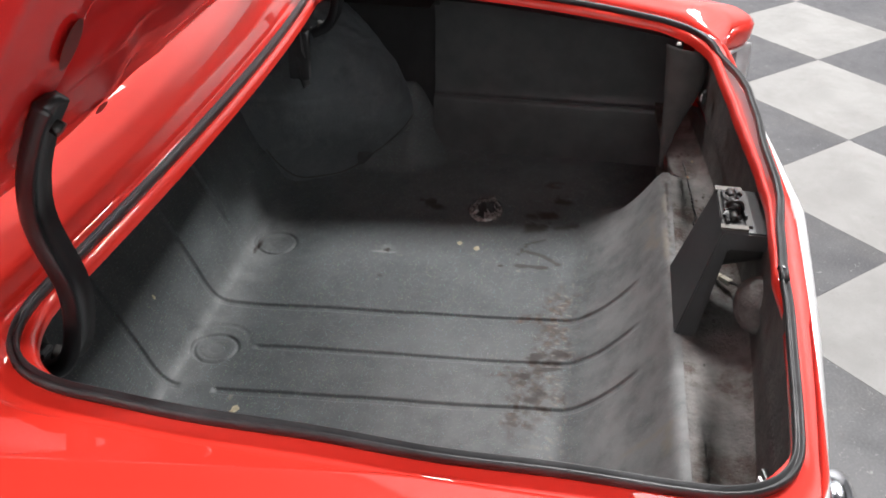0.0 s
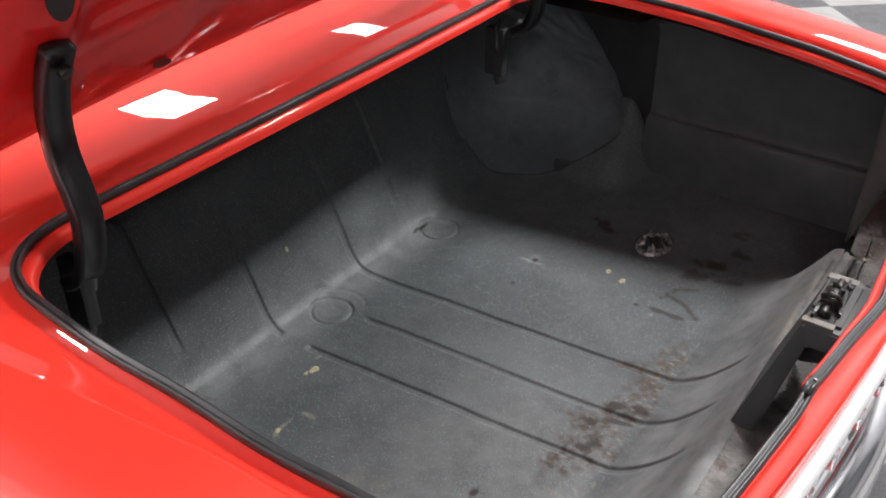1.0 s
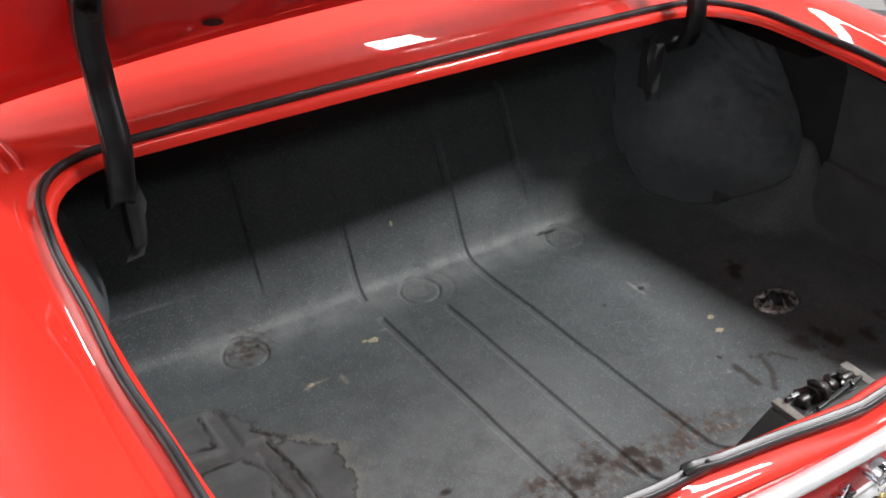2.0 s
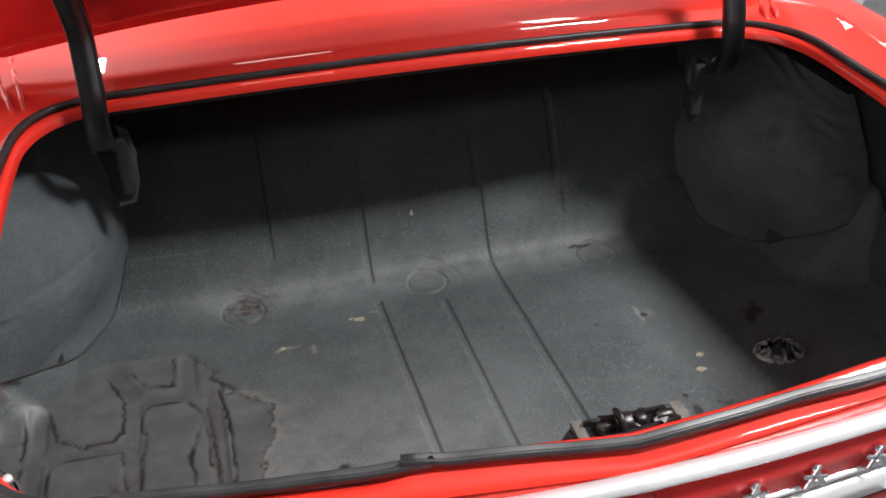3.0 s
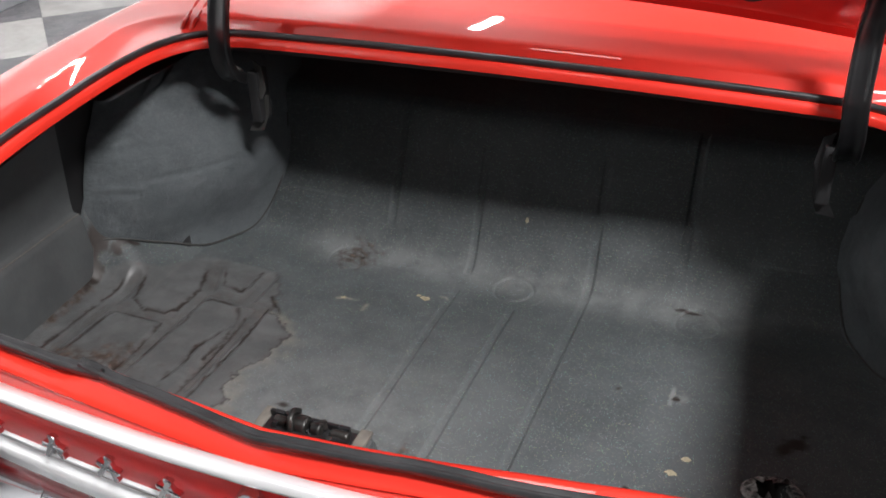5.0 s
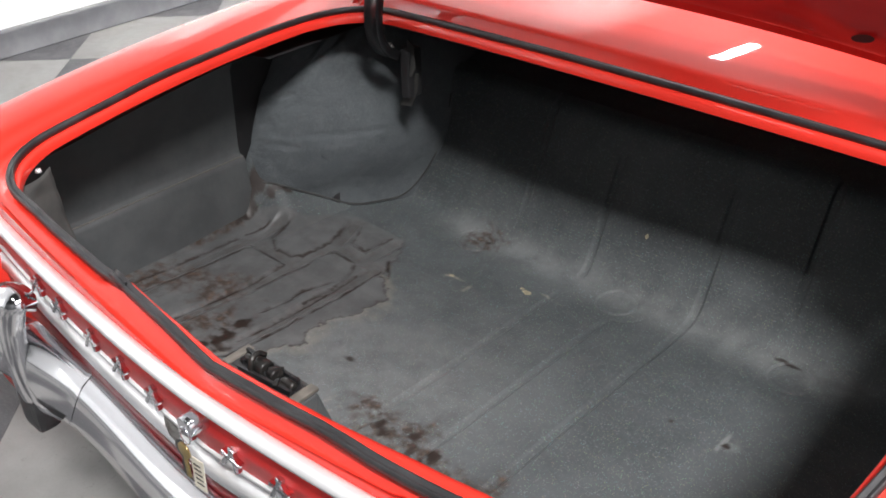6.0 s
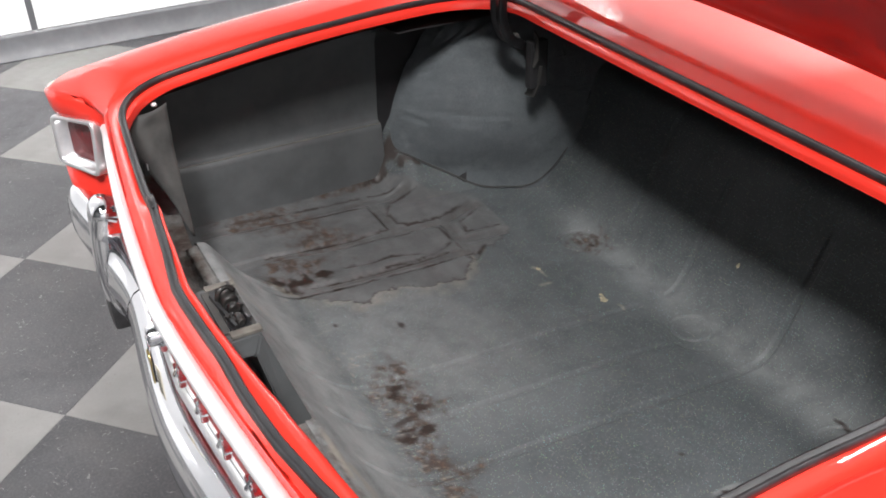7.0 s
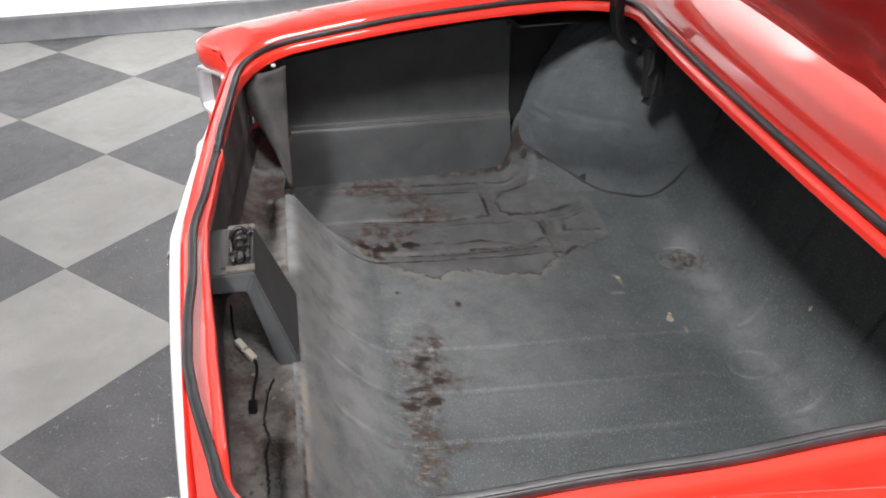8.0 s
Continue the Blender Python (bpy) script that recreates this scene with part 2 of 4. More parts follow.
def smooth_path(points, n=8):
    """Catmull-Rom through the points."""
    p = [Vector(a) for a in points]
    p = [2 * p[0] - p[1]] + p + [2 * p[-1] - p[-2]]
    out = []
    for i in range(1, len(p) - 2):
        for k in range(n):
            t = k / n
            out.append(0.5 * (2 * p[i] + (p[i + 1] - p[i - 1]) * t + (2 * p[i - 1] - 5 * p[i] + 4 * p[i + 1] - p[i + 2]) * t * t
                              + (3 * p[i] - p[i - 1] - 3 * p[i + 1] + p[i + 2]) * t ** 3))
    return out + [p[-2]]


def step(a, b, x):
    t = min(1.0, max(0.0, (x - a) / (b - a)))
    return t * t * (3 - 2 * t)


def thing(name, label, category, group="", kind=""):
    return tagged(new(name), label, category, group, kind)


# ---------------------------------------------------------------- the room
WALL_X = -3.74


def room_block(name, lo, hi, mat, label):
    c = [(a + b) / 2 for a, b in zip(lo, hi)]
    d = [b - a for a, b in zip(lo, hi)]
    ob = block(name, c, d, mat, None, label, 0)
    return tagged(ob, label, "", "", "structure")


room_block("wall_west", (WALL_X - 0.2, -8.2, -0.1), (WALL_X, 9.2, CEIL), WALL, "white painted showroom wall above a grey base")
# east, south and north walls are unseen; their greys set bounce and reflections
room_block("wall_east", (8.0, -8.2, -0.1), (8.2, 9.2, CEIL), MID_WALL, "unseen pale grey wall closing the showroom, toned for reflections")
room_block("wall_south", (WALL_X, -8.2, -0.1), (8.0, -8.0, CEIL), GREY_WALL, "unseen grey wall closing the showroom, dark to limit fill")
room_block("wall_north", (WALL_X, 9.0, -0.1), (8.0, 9.2, CEIL), MID_WALL, "unseen pale grey wall closing the showroom, toned for reflections")
room_block("ceiling", (WALL_X - 0.2, -8.2, CEIL), (8.2, 9.2, CEIL + 0.2), CEILING, "dark open showroom ceiling")
sweep("baseboard", [(WALL_X, 9.0, 0), (WALL_X, -8.0, 0)], [(0, 0.0), (0, 0.13), (-0.012, 0.13), (-0.016, 0.11), (-0.016, 0.02), (-0.035, 0.006), (-0.035, 0.0)], BASE, None)
tagged(bpy.data.objects["baseboard"], "grey vinyl baseboard along the white wall", "", "", "structure")
room_block("trim_joint", (WALL_X, -0.935, 0.13), (WALL_X + 0.006, -0.905, CEIL), BASE, "narrow grey joint strip on the white wall")
room_block("floor", (WALL_X - 0.2, -8.2, -0.1), (8.2, 9.2, -0.006), BASE, "showroom floor of light and dark grey checkered tiles")

# ---------------------------------------------------------------- the car's shell
car = thing("car", "red vintage car with its trunk lid open", "car")


def fy0(x):
    return -0.12 + 0.12 * x * x


def fz0(x):
    return 0.986 - 0.072 * x * x


def sx0(y):
    u = y + 0.5
    return 0.777 + 0.017 * u - 0.13 * u * u


def sz0(y):
    u = y + 0.5
    return 0.940 + 0.060 * u - 0.07 * u * u


def ry0(a):
    return -1.075 + 0.06 * a + 0.04 * a * a


def rz0(a):
    return 0.85 + 0.045 * a


def ring(fy, fz, sx, sz, ry, rz, cf=(0.17, 0.17), cr=(0.11, 0.11), n=(28, 12, 30, 12, 36)):
    """A closed loop round the trunk opening: front edge, corner, side, corner, rear edge, mirrored."""
    x, y = 0.75, 0.0
    for _ in range(30):
        y = fy(x)
        x = sx(y)
    xr, yr = 0.75, -1.0
    for _ in range(30):
        yr = ry(xr)
        xr = sx(yr)
    half = []
    for i in range(n[0]):
        q = (x - cf[0]) * i / n[0]
        half.append(Vector((q, fy(q), fz(q))))
    a, b = Vector((x - cf[0], fy(x - cf[0]), fz(x - cf[0]))), Vector((sx(y - cf[1]), y - cf[1], sz(y - cf[1])))
    c = Vector((x, y, (fz(x) + sz(y)) / 2))
    half += [a * (1 - t) ** 2 + c * 2 * t * (1 - t) + b * t * t for t in (i / n[1] for i in range(n[1]))]
    for i in range(n[2]):
        q = (y - cf[1]) * (1 - i / n[2]) + (yr + cr[1]) * i / n[2]
        half.append(Vector((sx(q), q, sz(q))))
    a, b = Vector((sx(yr + cr[1]), yr + cr[1], sz(yr + cr[1]))), Vector((xr - cr[0], ry(xr - cr[0]), rz(xr - cr[0])))
    c = Vector((xr, yr, (rz(xr) + sz(yr)) / 2))
    half += [a * (1 - t) ** 2 + c * 2 * t * (1 - t) + b * t * t for t in (i / n[3] for i in range(n[3]))]
    for i in range(n[4] + 1):
        q = (xr - cr[0]) * (1 - i / n[4])
        half.append(Vector((q, ry(q), rz(q))))
    left = [Vector((-p.x, p.y, p.z)) for p in half[1:-1]][::-1]
    return half + left


def offset_ring(d, dz, cf=(0.17, 0.17), cr=(0.11, 0.11), rear=None):
    """The seal's line set outwards by d and up by dz; rear gives other values along the rear edge."""
    e, ez = rear or (d, dz)
    return ring(lambda x: fy0(x) + d, lambda x: fz0(x) + dz, lambda y: sx0(y) + d, lambda y: sz0(y) + dz,
                lambda a: ry0(a) - e, lambda a: rz0(a) + ez, cf, cr)


def tail_y(a):
    """Plan of the car's rear edge: a shallow V, with the fender tips standing back."""
    if a < 0.74:
        return -1.118 + 0.05 * a + 0.07 * a * a
    k = step(0.74, 0.90, a)
    return -1.0427 * (1 - k) - 1.132 * k


def lamp_bay(a, mid, fin):
    """The rear face under the edge: set in by mid behind the strips, by fin at the lamps."""
    return tail_y(a) + mid + (fin - mid) * step(0.745, 0.775, a)


def skin(name, rings, mat, parent, label=""):
    n = len(rings[0])
    verts = [p for r in rings for p in r]
    faces = []
    for i in range(len(rings) - 1):
        for j in range(n):
            k = (j + 1) % n
            faces.append((i * n + j, i * n + k, (i + 1) * n + k, (i + 1) * n + j))
    return mesh_object(name, verts, faces, mat, parent, label)


LIP = 0.030
flange = [offset_ring(-0.017, -LIP, rear=(-0.011, -0.040)), offset_ring(-0.0165, -0.020, rear=(-0.0135, -0.016)), offset_ring(-0.013, -0.012, rear=(-0.012, -0.010)),
          offset_ring(-0.008, -0.010), offset_ring(0.010, -0.012),
          offset_ring(0.016, -0.018), offset_ring(0.030, -0.018), offset_ring(0.034, -0.015)]
# along the rear the lip stands up beside the seal, broad where the seal has crept rearwards
LIP_X = (-0.75, -0.32, -0.25, 0.0, 0.13, 0.23, 0.33, 0.75)
LIP_IN = (0.002, 0.001, 0.016, 0.0135, 0.012, 0.013, 0.015, 0.015)
LIP_UP = (-0.015, -0.015, 0.004, 0.003, 0.000, -0.003, -0.003, -0.003)
LIP_WIDE = (0.004, 0.004, 0.005, 0.006, 0.009, 0.011, 0.012, 0.012)
SEAL_X = (-0.75, -0.32, -0.25, -0.10, -0.05, 0.05, 0.20, 0.30, 0.42, 0.50, 0.62)
SEAL_BACK = (0.0, 0.0, 0.004, 0.0, -0.004, -0.010, -0.012, -0.020, -0.023, -0.017, 0.0)
SEAL_UP = (0.0, 0.004, 0.010, 0.008, 0.010, 0.012, 0.012, 0.012, 0.012, 0.009, 0.0)
for k, ringk in enumerate(flange[:6]):
    for p in ringk:
        w = step(-0.90, -0.97, p.y) * (1 - step(0.60, 0.68, abs(p.x)))
        edge = ry0(abs(p.x)) + np.interp(p.x, LIP_X, LIP_IN) + 0.0012 * noise.noise(Vector((p.x * 14, 3.0, 0.0)))
        top = rz0(abs(p.x)) + np.interp(p.x, LIP_X, LIP_UP) + 0.0012 * noise.noise(Vector((p.x * 11, 7.0, 0.0)))
        wide = np.interp(p.x, LIP_X, LIP_WIDE)
        back = np.interp(p.x, SEAL_X, SEAL_BACK)
        if k == 5:
            w *= step(0.0, 0.1, p.x)
        y = (edge, edge, edge - wide, edge - wide - 0.003, ry0(abs(p.x)) + back - 0.008, min(ry0(abs(p.x)) - 0.016, ry0(abs(p.x)) + back - 0.009))[k]
        z = (top - 0.026, top, top + 0.0015, top - 0.007, rz0(abs(p.x)) - 0.0115, rz0(abs(p.x)) - 0.018)[k]
        p.y, p.z = p.y * (1 - w) + y * w, p.z * (1 - w) + z * w
skin("opening_flange", flange, RED, car, "glossy red flange and drip channel round the trunk opening")


def top_x(y):
    return 0.965 + 0.08 * (y + 0.5)


def top_z(y):
    u = y + 0.5
    return 0.946 + 0.041 * u - 0.08 * u * u


def crease_x(y):
    return max(sx0(y) + 0.044, 0.832 + 0.16 * (y + 0.5))


def rear_fall(a, k):
    """Height of the deck's rear slope, from the seal (k = 0) down to the trim (k = 1); the fins stay high."""
    return (rz0(a) - 0.018) * (1 - k) + (0.831 - 0.013 * a) * k + 0.056 * step(0.74, 0.82, a) * k


outer = [
    offset_ring(0.034, -0.015),
    ring(lambda x: fy0(x) + 0.045, lambda x: fz0(x) + 0.006, lambda y: crease_x(y) - 0.006, lambda y: sz0(y) - 0.002,
         lambda a: max(ry0(a) - 0.040, tail_y(a) + 0.0128), lambda a: rz0(a) - 0.018, (0.18, 0.18), (0.1, 0.1)),
    ring(lambda x: fy0(x) + 0.050, lambda x: fz0(x) + 0.010, lambda y: crease_x(y), lambda y: sz0(y) + 0.002,
         lambda a: max(ry0(a) - 0.043, tail_y(a) + 0.0122), lambda a: rz0(a) - 0.018, (0.18, 0.18), (0.1, 0.1)),
    ring(lambda x: fy0(x) + 0.062, lambda x: fz0(x) + 0.014, lambda y: crease_x(y) + 0.008, lambda y: (sz0(y) * 0.5 + 0.5 * top_z(y)) + 0.003,
         lambda a: max((ry0(a) - 0.046) * 0.6 + 0.4 * (tail_y(a) + 0.012), tail_y(a) + 0.0115), lambda a: rear_fall(a, 0.4), (0.18, 0.18), (0.09, 0.09)),
    ring(lambda x: fy0(x) + 0.11, lambda x: fz0(x) + 0.026, lambda y: 0.35 * crease_x(y) + 0.65 * top_x(y), lambda y: top_z(y) + 0.003,
         lambda a: max((ry0(a) - 0.046) * 0.2 + 0.8 * (tail_y(a) + 0.010), tail_y(a) + 0.0107), lambda a: rear_fall(a, 0.8), (0.2, 0.2), (0.06, 0.10)),
    ring(lambda x: fy0(x) + 0.20, lambda x: fz0(x) + 0.042, lambda y: top_x(y) - 0.012, lambda y: top_z(y) - 0.001,
         lambda a: tail_y(a) + 0.010, lambda a: 0.829 - 0.014 * a + 0.052 * step(0.745, 0.82, a), (0.25, 0.25), (0.02, 0.05)),
    ring(lambda x: fy0(x) + 0.32, lambda x: fz0(x) + 0.058, lambda y: top_x(y) + 0.018, lambda y: top_z(y) - 0.018,
         lambda a: tail_y(a), lambda a: 0.824 - 0.016 * a + 0.047 * step(0.745, 0.82, a), (0.25, 0.25), (0.012, 0.03)),
    ring(lambda x: fy0(x) + 0.55, lambda x: fz0(x) + 0.075, lambda y: top_x(y) + 0.035, lambda y: top_z(y) - 0.07,
         lambda a: tail_y(a) + 0.004, lambda a: 0.812 - 0.016 * a + 0.025 * step(0.745, 0.82, a), (0.2, 0.2), (0.015, 0.05)),
    ring(lambda x: fy0(x) + 0.555, lambda x: 0.80, lambda y: top_x(y) + 0.042, lambda y: 0.78,
         lambda a: tail_y(a) + 0.012, lambda a: 0.804 - 0.016 * a + 0.018 * step(0.745, 0.82, a), (0.2, 0.2), (0.015, 0.05)),
    ring(lambda x: fy0(x) + 0.56, lambda x: 0.70, lambda y: top_x(y) + 0.042, lambda y: 0.70,
         lambda a: lamp_bay(a, 0.03, 0.095), lambda a: 0.800 - 0.016 * a + 0.018 * step(0.745, 0.82, a), (0.2, 0.2), (0.015, 0.05)),
    ring(lambda x: fy0(x) + 0.56, lambda x: 0.62, lambda y: top_x(y) + 0.041, lambda y: 0.64,
         lambda a: lamp_bay(a, 0.03, 0.095), lambda a: 0.690, (0.2, 0.2), (0.015, 0.05)),
    ring(lambda x: fy0(x) + 0.56, lambda x: 0.60, lambda y: top_x(y) + 0.040, lambda y: 0.62,
         lambda a: lamp_bay(a, 0.03, 0.004), lambda a: 0.686, (0.2, 0.2), (0.015, 0.05)),
    ring(lambda x: fy0(x) + 0.56, lambda x: 0.50, lambda y: top_x(y) + 0.036, lambda y: 0.50,
         lambda a: lamp_bay(a, 0.03, 0.010), lambda a: 0.60, (0.2, 0.2), (0.015, 0.05)),
    ring(lambda x: fy0(x) + 0.56, lambda x: 0.24, lambda y: top_x(y) - 0.01, lambda y: 0.24,
         lambda a: tail_y(a) + 0.10, lambda a: 0.26, (0.2, 0.2), (0.03, 0.05)),
]
skin("body_shell", outer, RED, car, "glossy red quarter panels and rear deck")



def on_shell(x, y):
    """A point of the deck at x, y, weighed from the shell's nearest points."""
    near = sorted((((p.x - x) ** 2 + (p.y - y) ** 2, p.z) for r in outer[:8] for p in r))[:4]
    return Vector((x, y, sum(z / (d + 1e-6) for d, z in near) / sum(1 / (d + 1e-6) for d, z in near)))


# leaded seams where deck and fenders meet
for sgn in (-1, 1):
    for dx in (0.0, 0.022):
        line = smooth_path([(sgn * (0.762 + dx), -0.052, 0), (sgn * (0.770 + dx * 1.2), -0.01, 0), (sgn * (0.785 + dx * 1.4), 0.06, 0), (sgn * (0.80 + dx * 1.5), 0.15, 0), (sgn * (0.815 + dx * 1.5), 0.24, 0)], 5)
        tube("seam_bead", [on_shell(p.x, p.y) + Vector((0, 0, -0.002 + 0.0008 * math.sin(i * 1.9))) for i, p in enumerate(line)], 0.0055, RED, car, "glossy red seam bead beside the deck", 10)

# rubber seal: a double bead, its ends meeting near the middle of the rear edge
seal_loop = offset_ring(0.0, -0.004)
bead = [(-0.0066, -0.006), (-0.0074, 0.001), (-0.0058, 0.0050), (-0.0032, 0.0060), (-0.0011, 0.0012), (0.0012, 0.0012), (0.0036, 0.0072), (0.0064, 0.0058), (0.0074, 0.001), (0.0066, -0.006)]


def seal_wave(p):
    """The old seal creeps along its channel: pushed rearwards and lifted along the rear edge."""
    near = step(-0.9, -1.0, p.y)
    lift = np.interp(p.x, SEAL_X, SEAL_UP) + 0.001 * math.sin(p.x * 31)
    return p + Vector((0.002 * math.sin(p.y * 23), near * np.interp(p.x, SEAL_X, SEAL_BACK), near * lift))


seam = min(range(len(seal_loop)), key=lambda i: (seal_loop[i] - Vector((-0.25, ry0(0.25), rz0(0.25)))).length)
order = [seal_wave(seal_loop[(seam + i) % len(seal_loop)]) for i in range(len(seal_loop))]
sweep("trunk_seal", order + [order[0] + Vector((0.0, 0.0, 0.002)), order[1] + Vector((0.0, 0.001, 0.005)), order[2] + Vector((0.0, 0.002, 0.006))], bead, RUBBER, car, "weathered black double-bead rubber trunk seal")
joint = order[0]
block("seal_clip", (joint.x, joint.y + 0.001, joint.z + 0.002), (0.007, 0.016, 0.010), BLACK, car, "black clip where the seal's ends meet", 0.003, pose(0, 0, 0, 0, 0, -8))

# ---------------------------------------------------------------- trunk floor
PROFILE = [(-0.945, 0.430), (-0.75, 0.424), (-0.60, 0.411), (-0.40, 0.399), (-0.20, 0.386), (-0.05, 0.375), (0.02, 0.375), (0.048, 0.386),
           (0.068, 0.413), (0.085, 0.449), (0.11, 0.502), (0.15, 0.582), (0.19, 0.665), (0.215, 0.702), (0.25, 0.715)]


def profile_points(points, pitch):
    dense = smooth_path([(0, y, z) for y, z in points], 40)
    out, run = [dense[0]], 0.0
    for a, b in zip(dense, dense[1:]):
        run += (b - a).length
        if run >= (pitch * 0.5 if -0.08 < b.y < 0.07 else pitch):
            out.append(b)
            run = 0.0
    return out


def groove(d, half, depth):
    return -depth * (1 - step(half * 0.45, half, abs(d)))


def ring_mark(x, y, cx, cy, r, half, depth):
    return groove(math.hypot(x - cx, (y - cy)) - r, half, depth)


def segment(x, y, ax, ay, bx, by):
    dx, dy = bx - ax, by - ay
    t = max(0.0, min(1.0, ((x - ax) * dx + (y - ay) * dy) / (dx * dx + dy * dy)))
    return math.hypot(x - ax - t * dx, y - ay - t * dy)


# the pressed field by the wheel: sunk channels between flat panels, and the dirt lines along their edges
CHANNELS = [(-0.516, -0.30, -0.507, -0.86), (-0.668, -0.29, -0.667, -0.86), (-0.838, -0.31, -0.838, -0.86), (-0.49, -0.290, -0.585, -0.283), (-0.585, -0.283, -0.668, -0.280),
            (-0.668, -0.270, -0.712, -0.165), (-0.560, -0.270, -0.565, -0.165), (-0.82, -0.413, -0.68, -0.413)]
PANEL_EDGES = [
    [(-0.505, -0.280), (-0.494, -0.36), (-0.488, -0.43), (-0.487, -0.56), (-0.487, -0.84)],
    [(-0.53, -0.34), (-0.519, -0.45), (-0.515, -0.56), (-0.52, -0.70)],
    [(-0.568, -0.305), (-0.638, -0.306), (-0.653, -0.33), (-0.654, -0.37), (-0.641, -0.40), (-0.648, -0.45), (-0.650, -0.55), (-0.652, -0.62)],
    [(-0.568, -0.305), (-0.541, -0.352), (-0.530, -0.42), (-0.530, -0.51)],
    [(-0.541, -0.385), (-0.555, -0.44), (-0.564, -0.48), (-0.557, -0.53), (-0.566, -0.60)],
    [(-0.697, -0.148), (-0.644, -0.242), (-0.594, -0.249), (-0.590, -0.158)],
    [(-0.720, -0.197), (-0.686, -0.280), (-0.685, -0.375), (-0.700, -0.392), (-0.760, -0.397), (-0.805, -0.37), (-0.825, -0.277)],
    [(-0.686, -0.432), (-0.676, -0.53), (-0.678, -0.76)],
    [(-0.690, -0.430), (-0.800, -0.428), (-0.813, -0.45), (-0.812, -0.52), (-0.815, -0.78)],
    [(-0.862, -0.33), (-0.862, -0.80)],
    [(-0.518, -0.241), (-0.463, -0.300)],
]
EDGE_SEGMENTS = [(*p, *q) for line in PANEL_EDGES for p, q in zip(line, line[1:])]
APRON_X = [0.46, 0.52, 0.56, 0.65, 0.73, 0.79, 0.81, 0.85, 0.915, 0.94, 0.98]
APRON_Y = [-0.30, -0.20, -0.14, -0.13, -0.15, -0.19, -0.255, -0.288, -0.325, -0.363, -0.42]


def apron(x, y):
    """The pressed apron that climbs to the foot of each wheel housing."""
    return 0.145 * max(0.0, min(1.0, (abs(x) - 0.785) / 0.185)) * step(-0.36, -0.25, y) * (1 - step(0.0, 0.06, y))


def floor_relief(x, y, z):
    h = 0.0
    if -0.885 < y:
        ends = step(-0.885, -0.865, y)
        top = 1 - step(0.62, 0.66, z)
        h += groove(x - 0.158, 0.012, 0.0055) * ends * top
        h += groove(x + 0.134 - 0.006 * step(-0.1, -0.6, y), 0.011, 0.0055) * ends * top * (step(0.015, 0.03, y) + step(-0.045, -0.06, y))
        h += groove(x - 0.012, 0.010, 0.005) * ends * step(-0.085, -0.10, y)
    for c in (-0.355, 0.36):
        h += groove(x - c, 0.012, 0.006) * step(0.075, 0.10, y)
    for cx, cy in ((-0.436, -0.008), (0.417, -0.010)):
        h += ring_mark(x, y, cx, cy, 0.048, 0.0055, 0.0038) + ring_mark(x, y, cx, cy, 0.026, 0.010, -0.0012)
    h += ring_mark(x, y, -0.006, -0.010, 0.046, 0.0050, 0.0042) + ring_mark(x, y, 0.012, -0.012, 0.064, 0.007, 0.0012) * step(-0.01, 0.03, x) + ring_mark(x, y, -0.004, -0.012, 0.026, 0.010, -0.0014)
    if x < -0.42 and y < -0.1:
        d = min(segment(x, y, *c) for c in CHANNELS)
        h += groove(d, 0.022, 0.0055)
        h += groove(min(segment(x, y, *c) for c in EDGE_SEGMENTS), 0.006, 0.0022)
    hole = math.hypot((x - 0.61) / 0.052, (y + 0.512) / 0.042)
    h += -0.05 * (1 - step(0.72, 0.95, hole + 0.18 * noise.noise(Vector((x * 60, y * 60, 1))))) + 0.004 * math.exp(-((hole - 1.1) / 0.12) ** 2)
    h += 0.002 * noise.noise(Vector((x * 7, y * 7, 3))) + 0.0008 * noise.noise(Vector((x * 30, y * 30, 8)))
    return h


def floor_point(x, p, q):
    """The floor at x on the profile between its points p and q."""
    y, z = p.y, p.z
    ramp = 0.0
    if y < -0.74:
        k = (-0.74 - y) / 0.19
        ramp = -math.log(math.exp(-130 * 0.200 * k ** 1.7) + math.exp(-130 * 0.192)) / 130 * (1 - step(0.50, 0.66, abs(x)))
    side = 0.05 * step(0.88, 0.97, abs(x)) ** 2 + 0.012 * step(0.4, 0.8, abs(x))
    side += apron(x, y)
    t = (q - p).normalized()
    normal = Vector((0, -t.z, t.y))
    return Vector((x, y, z + ramp + (side if y < 0.1 else side * 0.3))) + normal * floor_relief(x, y, z)


DAMP_EDGE = [(-1.0, -0.66), (-0.86, -0.60), (-0.78, -0.54), (-0.72, -0.468), (-0.62, -0.408), (-0.57, -0.432), (-0.536, -0.440), (-0.45, -0.405), (-0.36, -0.404), (-0.345, -0.425), (-0.31, -0.458), (-0.29, -0.49), (-0.22, -0.51), (-0.14, -0.56)]
RUST = [(-0.142, -0.672, 0.05, 0.03), (-0.089, -0.698, 0.05, 0.045), (-0.029, -0.677, 0.03, 0.05), (0.027, -0.709, 0.03, 0.045), (0.10, -0.715, 0.07, 0.03), (0.164, -0.708, 0.02, 0.07), (0.22, -0.72, 0.05, 0.03),
        (-0.62, -0.70, 0.05, 0.08), (-0.70, -0.60, 0.04, 0.07), (-0.86, -0.72, 0.05, 0.09), (-0.80, -0.64, 0.05, 0.06), (-0.55, -0.76, 0.03, 0.05), (-0.93, -0.50, 0.025, 0.14), (-0.42, 0.005, 0.042, 0.042), (0.75, -0.68, 0.02, 0.02)]
